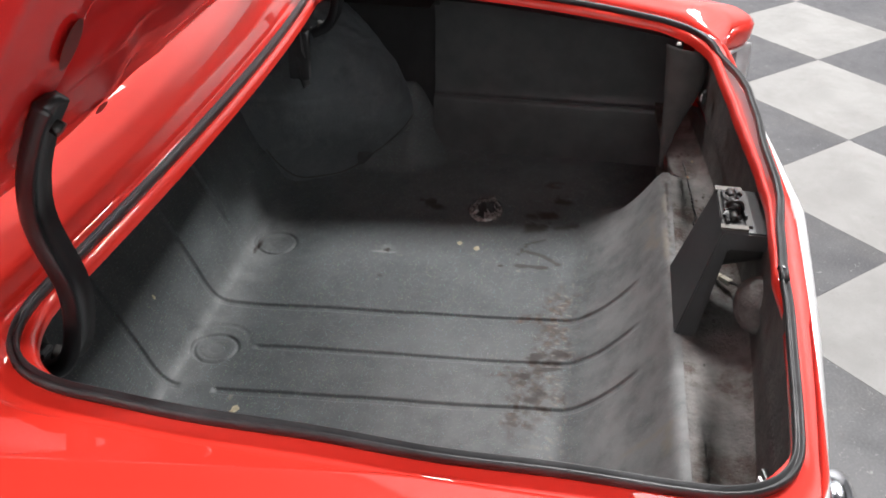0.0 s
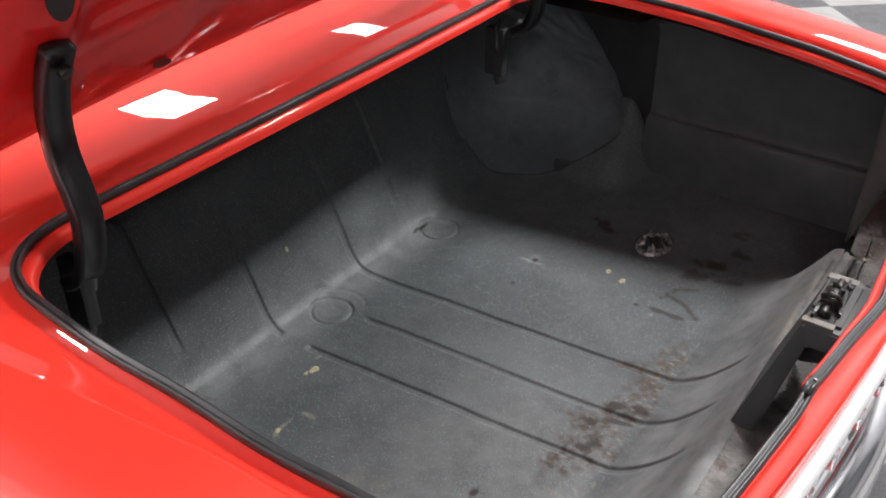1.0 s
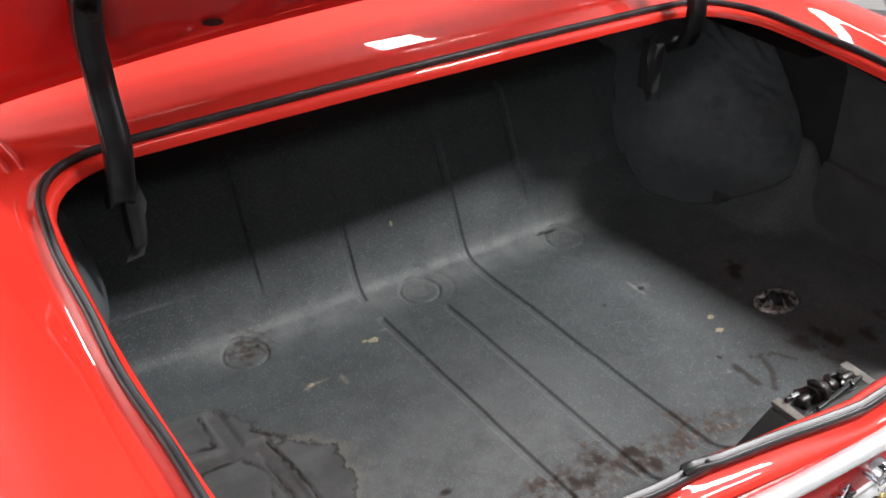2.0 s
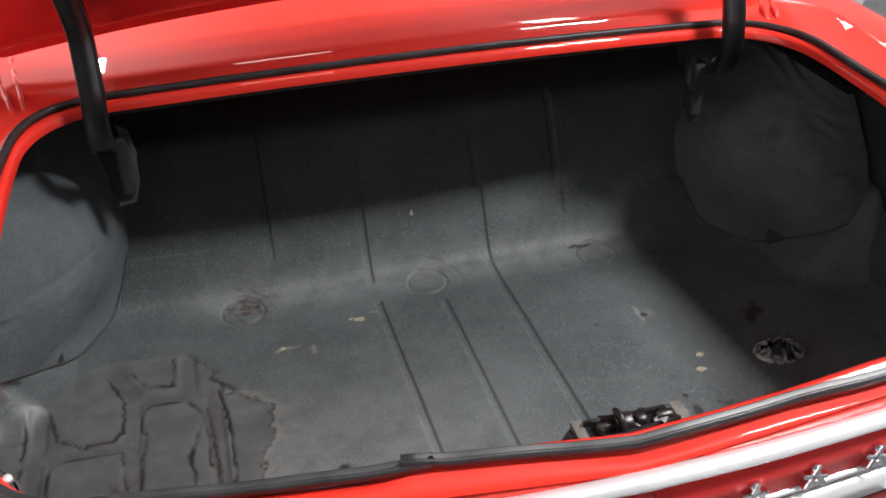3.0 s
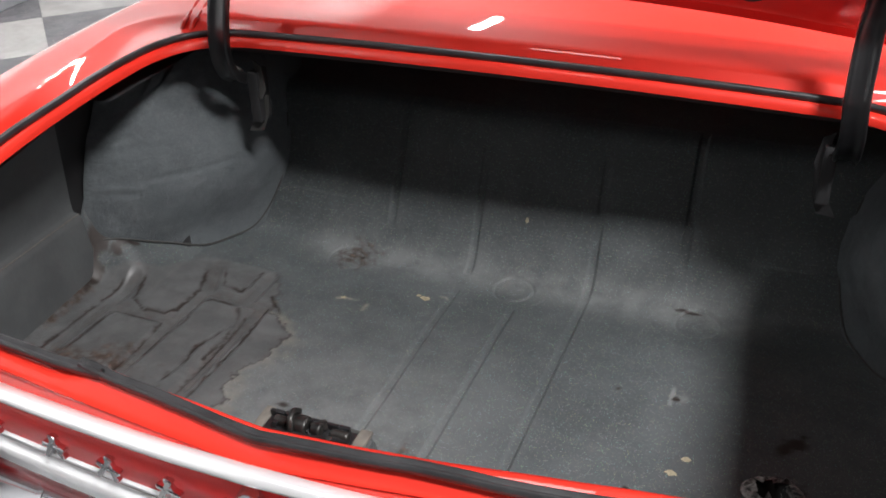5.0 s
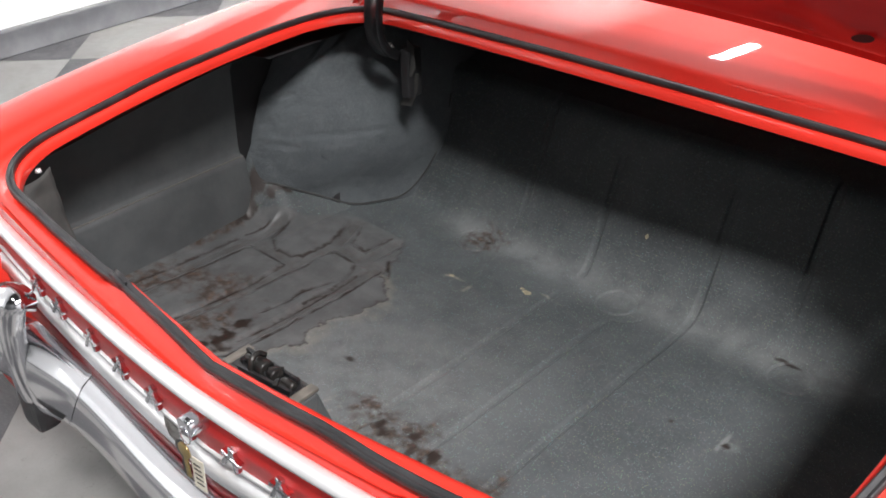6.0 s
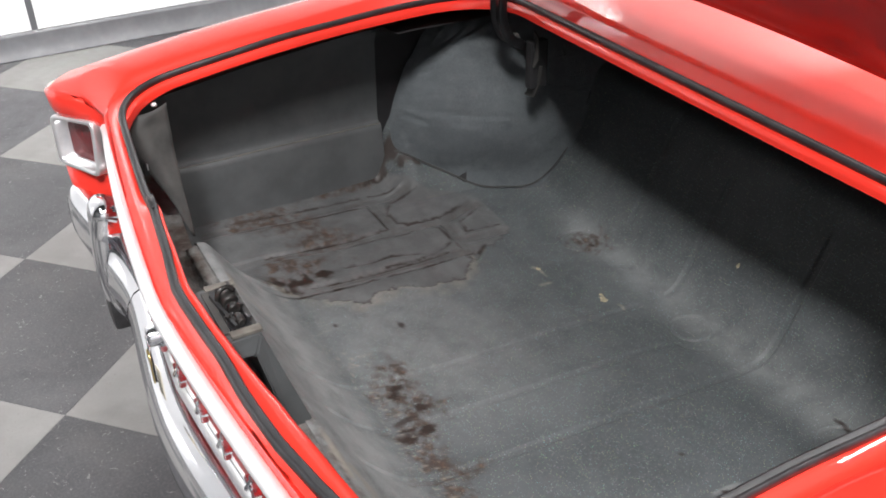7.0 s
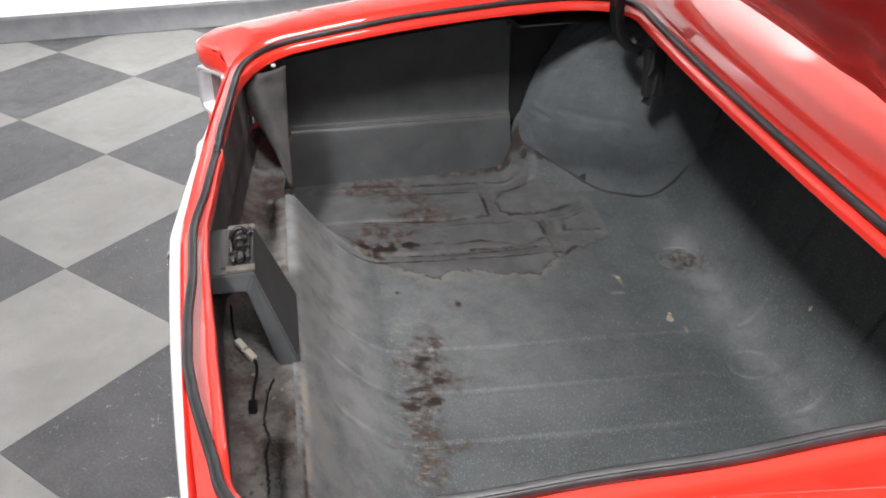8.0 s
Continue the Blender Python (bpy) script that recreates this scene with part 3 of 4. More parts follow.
# last blot blackens the hole in the floor, standing in for its shade
GRIME_AND_SHADE = [(0.034, -0.700, 0.010, 0.030), (0.022, -0.722, 0.012, 0.020), (0.045, -0.728, 0.007, 0.012), (-0.085, -0.705, 0.016, 0.016), (-0.098, -0.690, 0.010, 0.020), (-0.03, -0.672, 0.007, 0.014), (0.370, -0.577, 0.006, 0.010), (0.645, -0.356, 0.012, 0.018), (0.67, -0.70, 0.022, 0.018), (0.54, -0.645, 0.02, 0.03),
         (0.60, -0.665, 0.018, 0.035), (0.94, -0.60, 0.02, 0.035), (0.96, -0.70, 0.03, 0.05), (0.62, -0.375, 0.012, 0.02), (-0.295, -0.583, 0.009, 0.010), (-0.352, -0.712, 0.008, 0.007), (-0.935, -0.32, 0.018, 0.07),
         (-0.90, -0.27, 0.02, 0.03), (-0.545, -0.74, 0.018, 0.05), (-0.56, -0.66, 0.018, 0.02), (-0.40, 0.005, 0.012, 0.008), (0.39, 0.03, 0.018, 0.006), (0.41, -0.295, 0.010, 0.007), (0.30, -0.30, 0.007, 0.006), (0.61, -0.505, 0.045, 0.036)]

# curved smears: points and half-width
SMEARS = [([(0.374, -0.610), (0.369, -0.638), (0.366, -0.682)], 0.0085), ([(0.420, -0.614), (0.465, -0.631), (0.486, -0.672)], 0.0045), ([(0.434, -0.632), (0.417, -0.670), (0.380, -0.711)], 0.0070),
          ([(0.519, -0.625), (0.546, -0.663)], 0.013), ([(0.536, -0.700), (0.552, -0.746)], 0.011), ([(-0.008, -0.700), (0.001, -0.738)], 0.008)]
SMEAR_SEGMENTS = [(*p, *q, w) for line, w in SMEARS for p, q in zip(line, line[1:])]
SCRAPES = [(0.335, -0.905, 0.030, 0.005), (0.365, -0.892, 0.005, 0.018), (0.264, -0.903, 0.022, 0.010), (0.231, -0.913, 0.014, 0.008), (0.21, -0.928, 0.06, 0.006), (-0.327, -0.905, 0.006, 0.030), (-0.36, -0.916, 0.03, 0.006), (-0.318, -0.869, 0.004, 0.02), (0.36, -0.93, 0.05, 0.005),
           (0.35, -0.62, 0.004, 0.004), (-0.352, -0.181, 0.020, 0.004), (-0.375, -0.186, 0.008, 0.005), (-0.30, -0.203, 0.005, 0.014), (-0.15, -0.095, 0.012, 0.004)]


def bumpy(x, y, f, k=0.0):
    return noise.noise(Vector((x * f, y * f, k))) + 0.5 * noise.noise(Vector((x * f * 2.3, y * f * 2.3, k + 5)))


def blot(x, y, cx, cy, rx, ry, rag, soft):
    d = math.hypot((x - cx) / rx, (y - cy) / ry)
    if d > 2.2:
        return 0.0
    return 1 - step(1 - soft, 1 + soft, d + rag * bumpy(x, y, 42, cx * 9))


def damp_edge(y):
    for (a, xa), (b, xb) in zip(DAMP_EDGE, DAMP_EDGE[1:]):
        if y <= b:
            return xa + (xb - xa) * max(0.0, (y - a) / (b - a))
    return -2.0


def floor_layers(v):
    x, y, z = v
    edge = damp_edge(y) + 0.018 * bumpy(x, y, 34) + 0.007 * noise.noise(Vector((x * 150, y * 150, 2)))
    damp = 0.0
    if z < 0.56 and x > -0.965:
        damp = 1 - step(edge - 0.0025, edge + 0.0025, x)
        damp *= step(-0.93, -0.80, y + 0.25 * max(0, -0.62 - x))
        top = np.interp(-x, APRON_X, APRON_Y) + 0.012 * bumpy(x, y, 26, 3)
        damp *= 1 - step(top - 0.004, top + (0.006 if x < -0.78 else 0.05), y)
    rim = 0.7 * damp * (1 - step(0.003, 0.010, edge - x))
    rust = max(blot(x, y, *r, 0.9, 0.5) for r in RUST)
    grime_and_shade = max(blot(x, y, *g, 1.2, 0.35) for g in GRIME_AND_SHADE)
    if -0.05 < x < 0.6 and -0.78 < y < -0.58:
        d = min(segment(x, y, *c[:4]) / c[4] for c in SMEAR_SEGMENTS) + 0.5 * bumpy(x, y, 60, 8)
        grime_and_shade = max(grime_and_shade, 0.8 * (1 - step(0.55, 1.15, d)))
    if x < -0.42 and y < -0.1:
        broken = step(-0.40, 0.05, bumpy(x, y, 15, 2))
        line = min(segment(x + 0.004 * bumpy(x, y, 70), y + 0.003 * bumpy(x, y, 55, 4), *c) for c in EDGE_SEGMENTS)
        wide = 0.0031 + 0.0036 * step(-0.2, 0.7, bumpy(x, y, 22, 11))
        grime_and_shade = max(grime_and_shade, 0.95 * (1 - step(wide * 0.5, wide, line)) * broken)
        soft = min(segment(x, y, *c) for c in CHANNELS)
        rust = max(rust, 0.34 * (1 - step(0.008, 0.026, soft)) * max(damp, 0.5) * step(-0.6, 0.3, bumpy(x, y, 12, 5)))
    # dust on the bend and ramp; extra ramp paleness paints in light
    dust_and_light = 0.5 * math.exp(-((y - 0.02) / 0.05) ** 2) * (1 - step(0.5, 0.62, abs(x))) + (1.0 - 0.12 * step(-0.1, 0.2, x)) * step(-0.73, -0.84, y) * (1 - step(0.5, 0.66, abs(x)))
    # bright pool of light painted on the rear-left floor
    dust_and_light = max(dust_and_light, 0.45 * math.exp(-((y + 0.58) / 0.24) ** 2) * (1 - step(0.12, 0.48, abs(x + 0.28))))
    dust_and_light = max(dust_and_light, 0.8 * blot(x, y, 0.404, -0.287, 0.005, 0.028, 0.5, 0.5), 0.6 * blot(x, y, 0.430, -0.288, 0.014, 0.020, 0.9, 0.6))
    crack = abs(y + 0.934 - 0.007 * bumpy(x, y * 0.2, 26, 4))
    if abs(x) < 0.62 and y < -0.9:
        grime_and_shade = max(grime_and_shade, (1 - step(0.0012, 0.0035, crack)) * step(0.08, 0.16, x) * step(-0.2, 0.1, bumpy(x, 0, 9, 3)))
        rust = max(rust, 0.6 * (1 - step(0.004, 0.02, crack)) * step(-0.05, 0.12, x))
    pale = 0.0
    if damp < 0.5 and z < 0.5 and x > edge and -0.8 < y < -0.25 and x < -0.2:
        pale = 0.62 * (1 - step(0.0, 0.055, x - edge)) * step(-0.3, 0.3, bumpy(x, y, 20, 6) + 0.15)
    scrape = max(blot(x, y, *s, 0.7, 0.4) for s in SCRAPES)
    band = math.exp(-((y + 0.735) / 0.035) ** 2) * (1 - step(0.25, 0.45, abs(x)))
    if band > 0.05:
        scrape = max(scrape, 0.9 * band * step(0.22, 0.5, noise.noise(Vector((x * 130, y * 130, 9)))))
    return damp, rust, min(1, grime_and_shade + rim), min(1, dust_and_light), max(scrape, pale)


rows = profile_points(PROFILE, 0.0042)
cols = [-0.975 + 1.95 * i / 240 for i in range(241)]
for c in (0.158, -0.128, -0.134, 0.012, -0.355, 0.36):
    cols += [c + 0.0021 * i for i in range(-9, 10)]
for c in (-0.436, 0.0, 0.417):
    cols += [c + 0.003 * i for i in range(-26, 27)]
cols += [-0.38 - 0.0035 * i for i in range(155)] + [-0.18 + 0.005 * i for i in range(85)]
cols = sorted(cols)
cols = [c for k, c in enumerate(cols) if k == 0 or c - cols[k - 1] > 0.0009]
verts = []
for i, p in enumerate(rows):
    q = rows[min(i + 1, len(rows) - 1)]
    o = rows[max(i - 1, 0)]
    for x in cols:
        verts.append(floor_point(x, p, p + (q - o)))
w = len(cols)
faces = [(i * w + j, i * w + j + 1, (i + 1) * w + j + 1, (i + 1) * w + j) for i in range(len(rows) - 1) for j in range(w - 1)]
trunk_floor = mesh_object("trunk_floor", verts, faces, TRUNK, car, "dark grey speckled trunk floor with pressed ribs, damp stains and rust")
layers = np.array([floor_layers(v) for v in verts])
for k, name in enumerate(("damp", "rust", "grime_and_shade", "dust_and_light", "scrape")):
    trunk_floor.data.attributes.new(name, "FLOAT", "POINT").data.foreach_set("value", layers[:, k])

# shelf and seat back, front of the trunk; near-black seat back paints in shade
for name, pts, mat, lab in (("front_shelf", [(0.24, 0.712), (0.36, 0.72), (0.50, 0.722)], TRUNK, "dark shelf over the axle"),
                            ("seat_back", [(0.50, 0.715), (0.53, 0.85), (0.56, 1.0)], DARK, "near-black seat back panel behind the trunk, shade in its colour")):
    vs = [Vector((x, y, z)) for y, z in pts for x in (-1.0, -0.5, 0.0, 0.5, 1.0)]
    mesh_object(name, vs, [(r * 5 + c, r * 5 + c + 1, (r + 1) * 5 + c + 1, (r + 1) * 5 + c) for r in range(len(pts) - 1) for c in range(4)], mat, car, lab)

# side walls under the fenders
for sgn in (-1, 1):
    prof = [(0.938, 0.40), (0.950, 0.47), (0.957, 0.52), (0.960, 0.556), (0.963, 0.566), (0.970, 0.571), (0.980, 0.573), (0.983, 0.578), (0.984, 0.60), (0.972, 0.80), (0.935, 0.872), (0.87, 0.888), (0.805, 0.898)]
    ys = [-0.97 + 0.04 * i for i in range(17)] + [-0.314]
    vs = []
    for y in ys:
        for x, z in prof:
            lift = 0.05 * (-(y + 0.31)) if 0.5 < z < 0.7 else 0.0
            inner = x + min(0.0, top_x(y) - 0.99)
            vs.append(Vector((sgn * inner, y, min(z, sz0(y) - 0.045) + lift + 0.003 * noise.noise(Vector((y * 6, z * 9, sgn))))))
    k = len(prof)
    mesh_object("side_wall", vs, [(i * k + j, i * k + j + 1, (i + 1) * k + j + 1, (i + 1) * k + j) for i in range(len(ys) - 1) for j in range(k - 1)], SIDE, car,
                "dark painted inner fender wall with a pressed ledge")
    worn = [Vector((sgn * (0.9675 + min(0.0, top_x(y) - 0.99)), y, 0.571 - 0.05 * (y + 0.31) + 0.003 * noise.noise(Vector((y * 6, 0.57 * 9, sgn))))) for y in ys[2:]]
    tube("ledge_edge", worn, 0.0014, TAN if sgn < 0 else SIDE, car, "worn pale edge of the pressed ledge", 6)

# inner fender beside and above each wheel housing, near-black to paint the shaded gap
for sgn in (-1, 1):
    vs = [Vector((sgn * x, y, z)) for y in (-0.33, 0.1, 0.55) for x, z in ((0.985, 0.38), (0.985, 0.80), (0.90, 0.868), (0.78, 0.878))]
    mesh_object("inner_fender", vs, [(i * 4 + j, i * 4 + j + 1, (i + 1) * 4 + j + 1, (i + 1) * 4 + j) for i in range(2) for j in range(3)], DARK, car, "inner fender, near-black in place of the shaded gap")

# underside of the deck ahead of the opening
# near-black stands in for shade; the unseen dip trims the front shadow
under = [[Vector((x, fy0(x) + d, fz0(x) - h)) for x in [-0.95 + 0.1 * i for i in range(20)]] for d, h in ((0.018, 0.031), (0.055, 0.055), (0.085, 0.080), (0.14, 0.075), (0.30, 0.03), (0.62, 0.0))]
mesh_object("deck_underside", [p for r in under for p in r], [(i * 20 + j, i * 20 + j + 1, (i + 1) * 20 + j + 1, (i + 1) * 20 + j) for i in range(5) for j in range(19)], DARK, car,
            "shade-dark underside of the rear deck, dipped to trim the shadow")

# ---------------------------------------------------------------- wheel housings


def wheel_housing(sgn):
    verts, faces = [], []
    nu, nv = 130, 110
    round_ = 2.35 if sgn < 0 else 1.75
    for i in range(nu + 1):
        a = math.pi * i / nu
        for j in range(nv + 1):
            b = math.pi * (j / nv) * 0.5
            nx, ny, nz = math.sin(a) * math.cos(b), -math.cos(a) * math.cos(b), math.sin(b)
            v = math.sin(b)
            z = 0.362 + 0.553 * v
            q = 2.35 - 1.12 * step(0.70, 0.42, z)
            f = (1 - v ** round_) ** (1 / round_) * (math.sin(a) ** q + abs(math.cos(a)) ** q) ** (-1 / q)
            p = Vector((0.97 - 0.33 * math.sin(a) * f, 0.16 - (0.46 + 0.02 * step(0.6, 0.4, z)) * math.cos(a) * f, z))
            p.x = 0.97 - (0.97 - p.x) * (1 - 0.07 * step(0.62, 0.39, p.z))
            crease = 0.006 * math.exp(-((p.z - 0.600 - 0.03 * (p.x - 0.8)) / 0.004) ** 2) * step(0.93, 0.88, p.x) * step(0.82, 0.86, p.x)
            crease -= 0.005 * math.exp(-((p.z - 0.612 - 0.02 * (p.x - 0.8)) / 0.006) ** 2) * step(0.95, 0.90, p.x) * step(0.82, 0.86, p.x)
            crease += 0.006 * math.exp(-((p.z - 0.632 - 0.05 * (p.x - 0.75)) / 0.004) ** 2) * step(0.83, 0.80, p.x) * step(0.68, 0.72, p.x)
            pucker = math.exp(-(((p.x - 0.90) / 0.05) ** 2 + ((p.z - 0.735) / 0.06) ** 2))
            crease += 0.010 * pucker * noise.noise(Vector((p.x * 25, p.z * 75 + p.x * 30, 4 + sgn)))
            gather = math.exp(-(((p.x - 0.88) / 0.09) ** 2 + ((p.z - 0.83) / 0.035) ** 2))
            crease += 0.008 * gather * math.sin(p.x * 150 + 4 * noise.noise(Vector((p.x * 20, p.z * 20, 1))))
            wr = 0.004 * noise.noise(Vector((p.x * 9, p.z * 14 + sgn, p.y * 9))) + 0.0025 * noise.noise(Vector((p.x * 22, p.z * 34 + sgn, p.y * 20))) + 0.007 * noise.noise(Vector((p.x * 3, p.z * 3, p.y * 3 + sgn))) - crease
            p += Vector((nx * -1, ny, nz)) * wr
            verts.append(Vector((sgn * p.x, p.y, p.z)))
    for i in range(nu):
        for j in range(nv):
            faces.append((i * (nv + 1) + j, i * (nv + 1) + j + 1, (i + 1) * (nv + 1) + j + 1, (i + 1) * (nv + 1) + j))
    housing = mesh_object("wheel_housing", verts, faces, LINING, car, "wheel housing under wrinkled dark felt lining")
    ys, zs = [p[0] for p in PROFILE], [p[1] for p in PROFILE]
    welt = []
    for i in range(2, nu // 2 + 24):
        column = verts[i * (nv + 1):(i + 1) * (nv + 1)]
        for v in column:
            rise = apron(v.x, v.y)
            if v.z > np.interp(v.y, ys, zs) + 0.012 * step(0.4, 0.8, abs(v.x)) + rise + 0.003:
                if v.y < 0.2 and abs(v.x) < 0.955:
                    welt.append(v + Vector((-sgn * 0.002, -0.002, 0)))
                break
    kept = welt[:1]
    for v in welt:
        if math.hypot(v.x - kept[-1].x, v.y - kept[-1].y) > 0.012:
            kept.append(v)
    kept = [sum(kept[max(0, k - 2):k + 3], Vector()) / len(kept[max(0, k - 2):k + 3]) for k in range(len(kept))]
    tube("lining_welt", smooth_path(kept, 3), 0.0022, BOARD, housing, "worn grey welt along the lining's foot", 8)
    return housing


wheel_housing(-1), wheel_housing(1)

# ---------------------------------------------------------------- rear wall of the trunk
prof = [(-0.930, 0.600), (-0.9445, 0.6195), (-0.955, 0.6185), (-0.972, 0.617), (-0.99, 0.615), (-1.04, 0.6145), (-1.064, 0.621), (-1.070, 0.634)]
wall_prof = [(-1.068, 0.630), (-1.071, 0.66), (-1.070, 0.70), (-1.066, 0.715), (-1.069, 0.735), (-1.071, 0.79), (-1.070, 0.836)]
xs = [-0.92 + 0.02 * i for i in range(93)]


def rear_sheet(name, points, mat, label, gutter):
    vs = []
    for x in xs:
        a = abs(x)
        for j, (y, z) in enumerate(points):
            front_ = gutter and j < 4
            zz = z - (z - 0.44) * step(0.50, 0.66, a) if front_ else z
            yy = y if front_ else y + min(0.07, 0.05 * a + 0.04 * a * a)
            if not gutter and j == len(points) - 1:
                zz += 0.045 * a
            vs.append(Vector((x, yy, zz + 0.003 * noise.noise(Vector((x * 9, y * 9, 5))))))
    k = len(points)
    mesh_object(name, vs, [(i * k + j, i * k + j + 1, (i + 1) * k + j + 1, (i + 1) * k + j) for i in range(len(xs) - 1) for j in range(k - 1)], mat, car, label)


rear_sheet("gutter", prof, DIRT, "grimy gutter behind the floor", True)
rear_sheet("rear_wall", wall_prof, GRIMY, "dark grimy inner rear wall", False)
# pressed dome round the lock
bm = bmesh.new()
bmesh.ops.create_uvsphere(bm, u_segments=24, v_segments=14, radius=1.0)
bmesh.ops.scale(bm, vec=(0.055, 0.042, 0.050), verts=bm.verts)
bmesh.ops.translate(bm, vec=(-0.095, -1.066, 0.695), verts=bm.verts)
part("lock_dome", bm, DIRT, car, "dusty rounded dome behind the lock", True)

# latch post with its mechanism
lx = 0.035
bm = bmesh.new()
front = [(-0.110, -0.924, 0.592), (0.121, -0.924, 0.592), (lx + 0.072, -0.990, 0.810), (lx - 0.084, -0.990, 0.810)]
rear_ = [(lx + 0.072, -1.068, 0.808), (lx - 0.084, -1.068, 0.808), (lx - 0.087, -1.068, 0.775), (lx + 0.076, -1.068, 0.775)]
side_ = [(lx - 0.090, -1.004, 0.775), (lx + 0.079, -1.004, 0.775), (-0.106, -0.966, 0.600), (0.115, -0.966, 0.600)]
bv = [bm.verts.new(p) for p in front + rear_ + side_]
for f in ((0, 1, 2, 3), (3, 2, 4, 5), (3, 5, 6, 8), (2, 9, 7, 4), (8, 6, 7, 9), (3, 8, 10, 0), (2, 1, 11, 9), (8, 9, 11, 10), (0, 10, 11, 1)):
    bm.faces.new([bv[i] for i in f])
bmesh.ops.bevel(bm, geom=bm.edges[:], offset=0.003, segments=2, affect="EDGES")
post_ob = part("latch_post", bm, SIDE, car, "dark sheet-metal latch post on the rear wall")
for x, w in ((-0.074, 0.014), (0.062, 0.016)):
    block("latch_tab", (lx + x, -1.010, 0.812), (w, 0.048, 0.006), TAN, post_ob, "primed tan steel latch tab", 0.002)
block("latch_rim", (lx - 0.006, -0.9925, 0.811), (0.122, 0.006, 0.006), BOARD, post_ob, "worn dark rim of the latch post", 0.0015)
block("latch_rim", (lx - 0.006, -1.036, 0.811), (0.122, 0.012, 0.006), BOARD, post_ob, "worn dark rim of the latch post", 0.0015)
# solid black slab in place of the shaded opening
block("latch_dark_slab", (lx - 0.006, -1.012, 0.811), (0.122, 0.034, 0.005), BLACK, post_ob, "black slab standing in for the shaded latch opening", 0.001)
for x, r, w in ((-0.040, 0.007, 0.016), (-0.020, 0.014, 0.012), (0.004, 0.010, 0.007), (0.036, 0.007, 0.012)):
    rod("latch_pawl", (lx + x - w, -1.010, 0.818), (lx + x + w, -1.010, 0.818), r, GREASE, post_ob, "greasy dark latch pawl", seg=16, bevel=0.003)
block("latch_bar", (lx - 0.012, -0.998, 0.817), (0.112, 0.005, 0.010), BLACK, post_ob, "", 0.001)
block("latch_bar", (lx + 0.004, -1.026, 0.817), (0.100, 0.005, 0.010), BLACK, post_ob, "", 0.001, pose(0, 0, 0, 0, 0, 6))
tube("latch_hook", smooth_path([(lx - 0.024, -1.028, 0.814), (lx - 0.026, -1.022, 0.834), (lx - 0.028, -1.008, 0.838), (lx - 0.026, -0.998, 0.830)], 5), 0.0042, GREASE, post_ob, "bent black latch hook", 8)
random.seed(5)
for k in range(12):
    c = (lx - 0.008 + random.uniform(-0.05, 0.05), -1.012 + random.uniform(-0.014, 0.014), 0.817 + random.uniform(-0.002, 0.005))
    size = (random.uniform(0.006, 0.022), random.uniform(0.004, 0.010), random.uniform(0.005, 0.012))
    block("latch_lever", c, size, BLACK if k % 3 else GREASE, post_ob, "", 0.001, pose(0, 0, 0, random.uniform(-25, 25), random.uniform(-20, 20), random.uniform(-40, 40)))
rod("lock_barrel", (0.0, -0.985, 0.735), (0.0, -1.07, 0.765), 0.026, BOARD, post_ob, "grimy back of the lock barrel", 0.030, 20, 0.006)

# ---------------------------------------------------------------- the lid
LID_DIR = Vector((0, -0.57, 0.822))
LID_OUT = Vector((0, 0.822, 0.57))


def lid_edge(x):
    return Vector((x, -0.03 + 0.154 * x * x, 1.091 - 0.146 * x * x))


def lid_half(s):
    return 0.87 - 0.075 * (1 - min(1.0, s / 0.08)) ** 2 - 0.08 * s


def lid_point(u, s, lift):
    w = lid_half(s)
    x = u * w
    return lid_edge(x) + LID_DIR * s + LID_OUT * lift


def lid_grid(name, lift, mat, label):
    us = [-1 + 2 * i / 80 for i in range(81)]
    ss = [0.0, 0.004, 0.012, 0.022, 0.035] + [0.05 + 0.95 * i / 60 for i in range(61)]
    vs = [lid_point(u, s, lift(u, s)) for s in ss for u in us]
    n = len(us)
    return mesh_object(name, vs, [(i * n + j, i * n + j + 1, (i + 1) * n + j + 1, (i + 1) * n + j) for i in range(len(ss) - 1) for j in range(n - 1)], mat, lid, label)


lid = thing("trunk_lid", "", "")
lid.parent = car
tagged(lid, "open red trunk lid with a pressed inner frame")


def inner_lift(u, s):
    edge = min(s, 1.0 - s, (1 - abs(u)) * 0.8)
    frame_band = step(0.035, 0.06, edge) * (1 - step(0.22, 0.27, edge))
    x = abs(u) * lid_half(s)
    pad = 0.008 * math.exp(-((x - 0.437) / 0.050) ** 4 - ((s - 0.115) / 0.038) ** 4)
    valley = 0.010 * math.exp(-((x - 0.30 - 0.5 * (s - 0.1)) / 0.045) ** 2) * step(0.05, 0.09, s) * (1 - step(0.20, 0.25, s))
    rib = 0.009 * math.exp(-((x - 0.54 - 0.25 * s) / 0.018) ** 2) * step(0.04, 0.10, s) * (1 - step(0.40, 0.5, s))
    return 0.0 - 0.030 * frame_band - 0.006 * step(0.10, 0.13, edge) * (1 - step(0.17, 0.20, edge)) - pad + valley - rib


lid_grid("inner_panel", inner_lift, RED_INNER, "red pressed inner frame")
lid_grid("outer_skin", lambda u, s: 0.022 - 0.018 * (1 - step(0.0, 0.03, min(s, 1 - s, (1 - abs(u)) * 0.8))), RED, "glossy red outer skin")

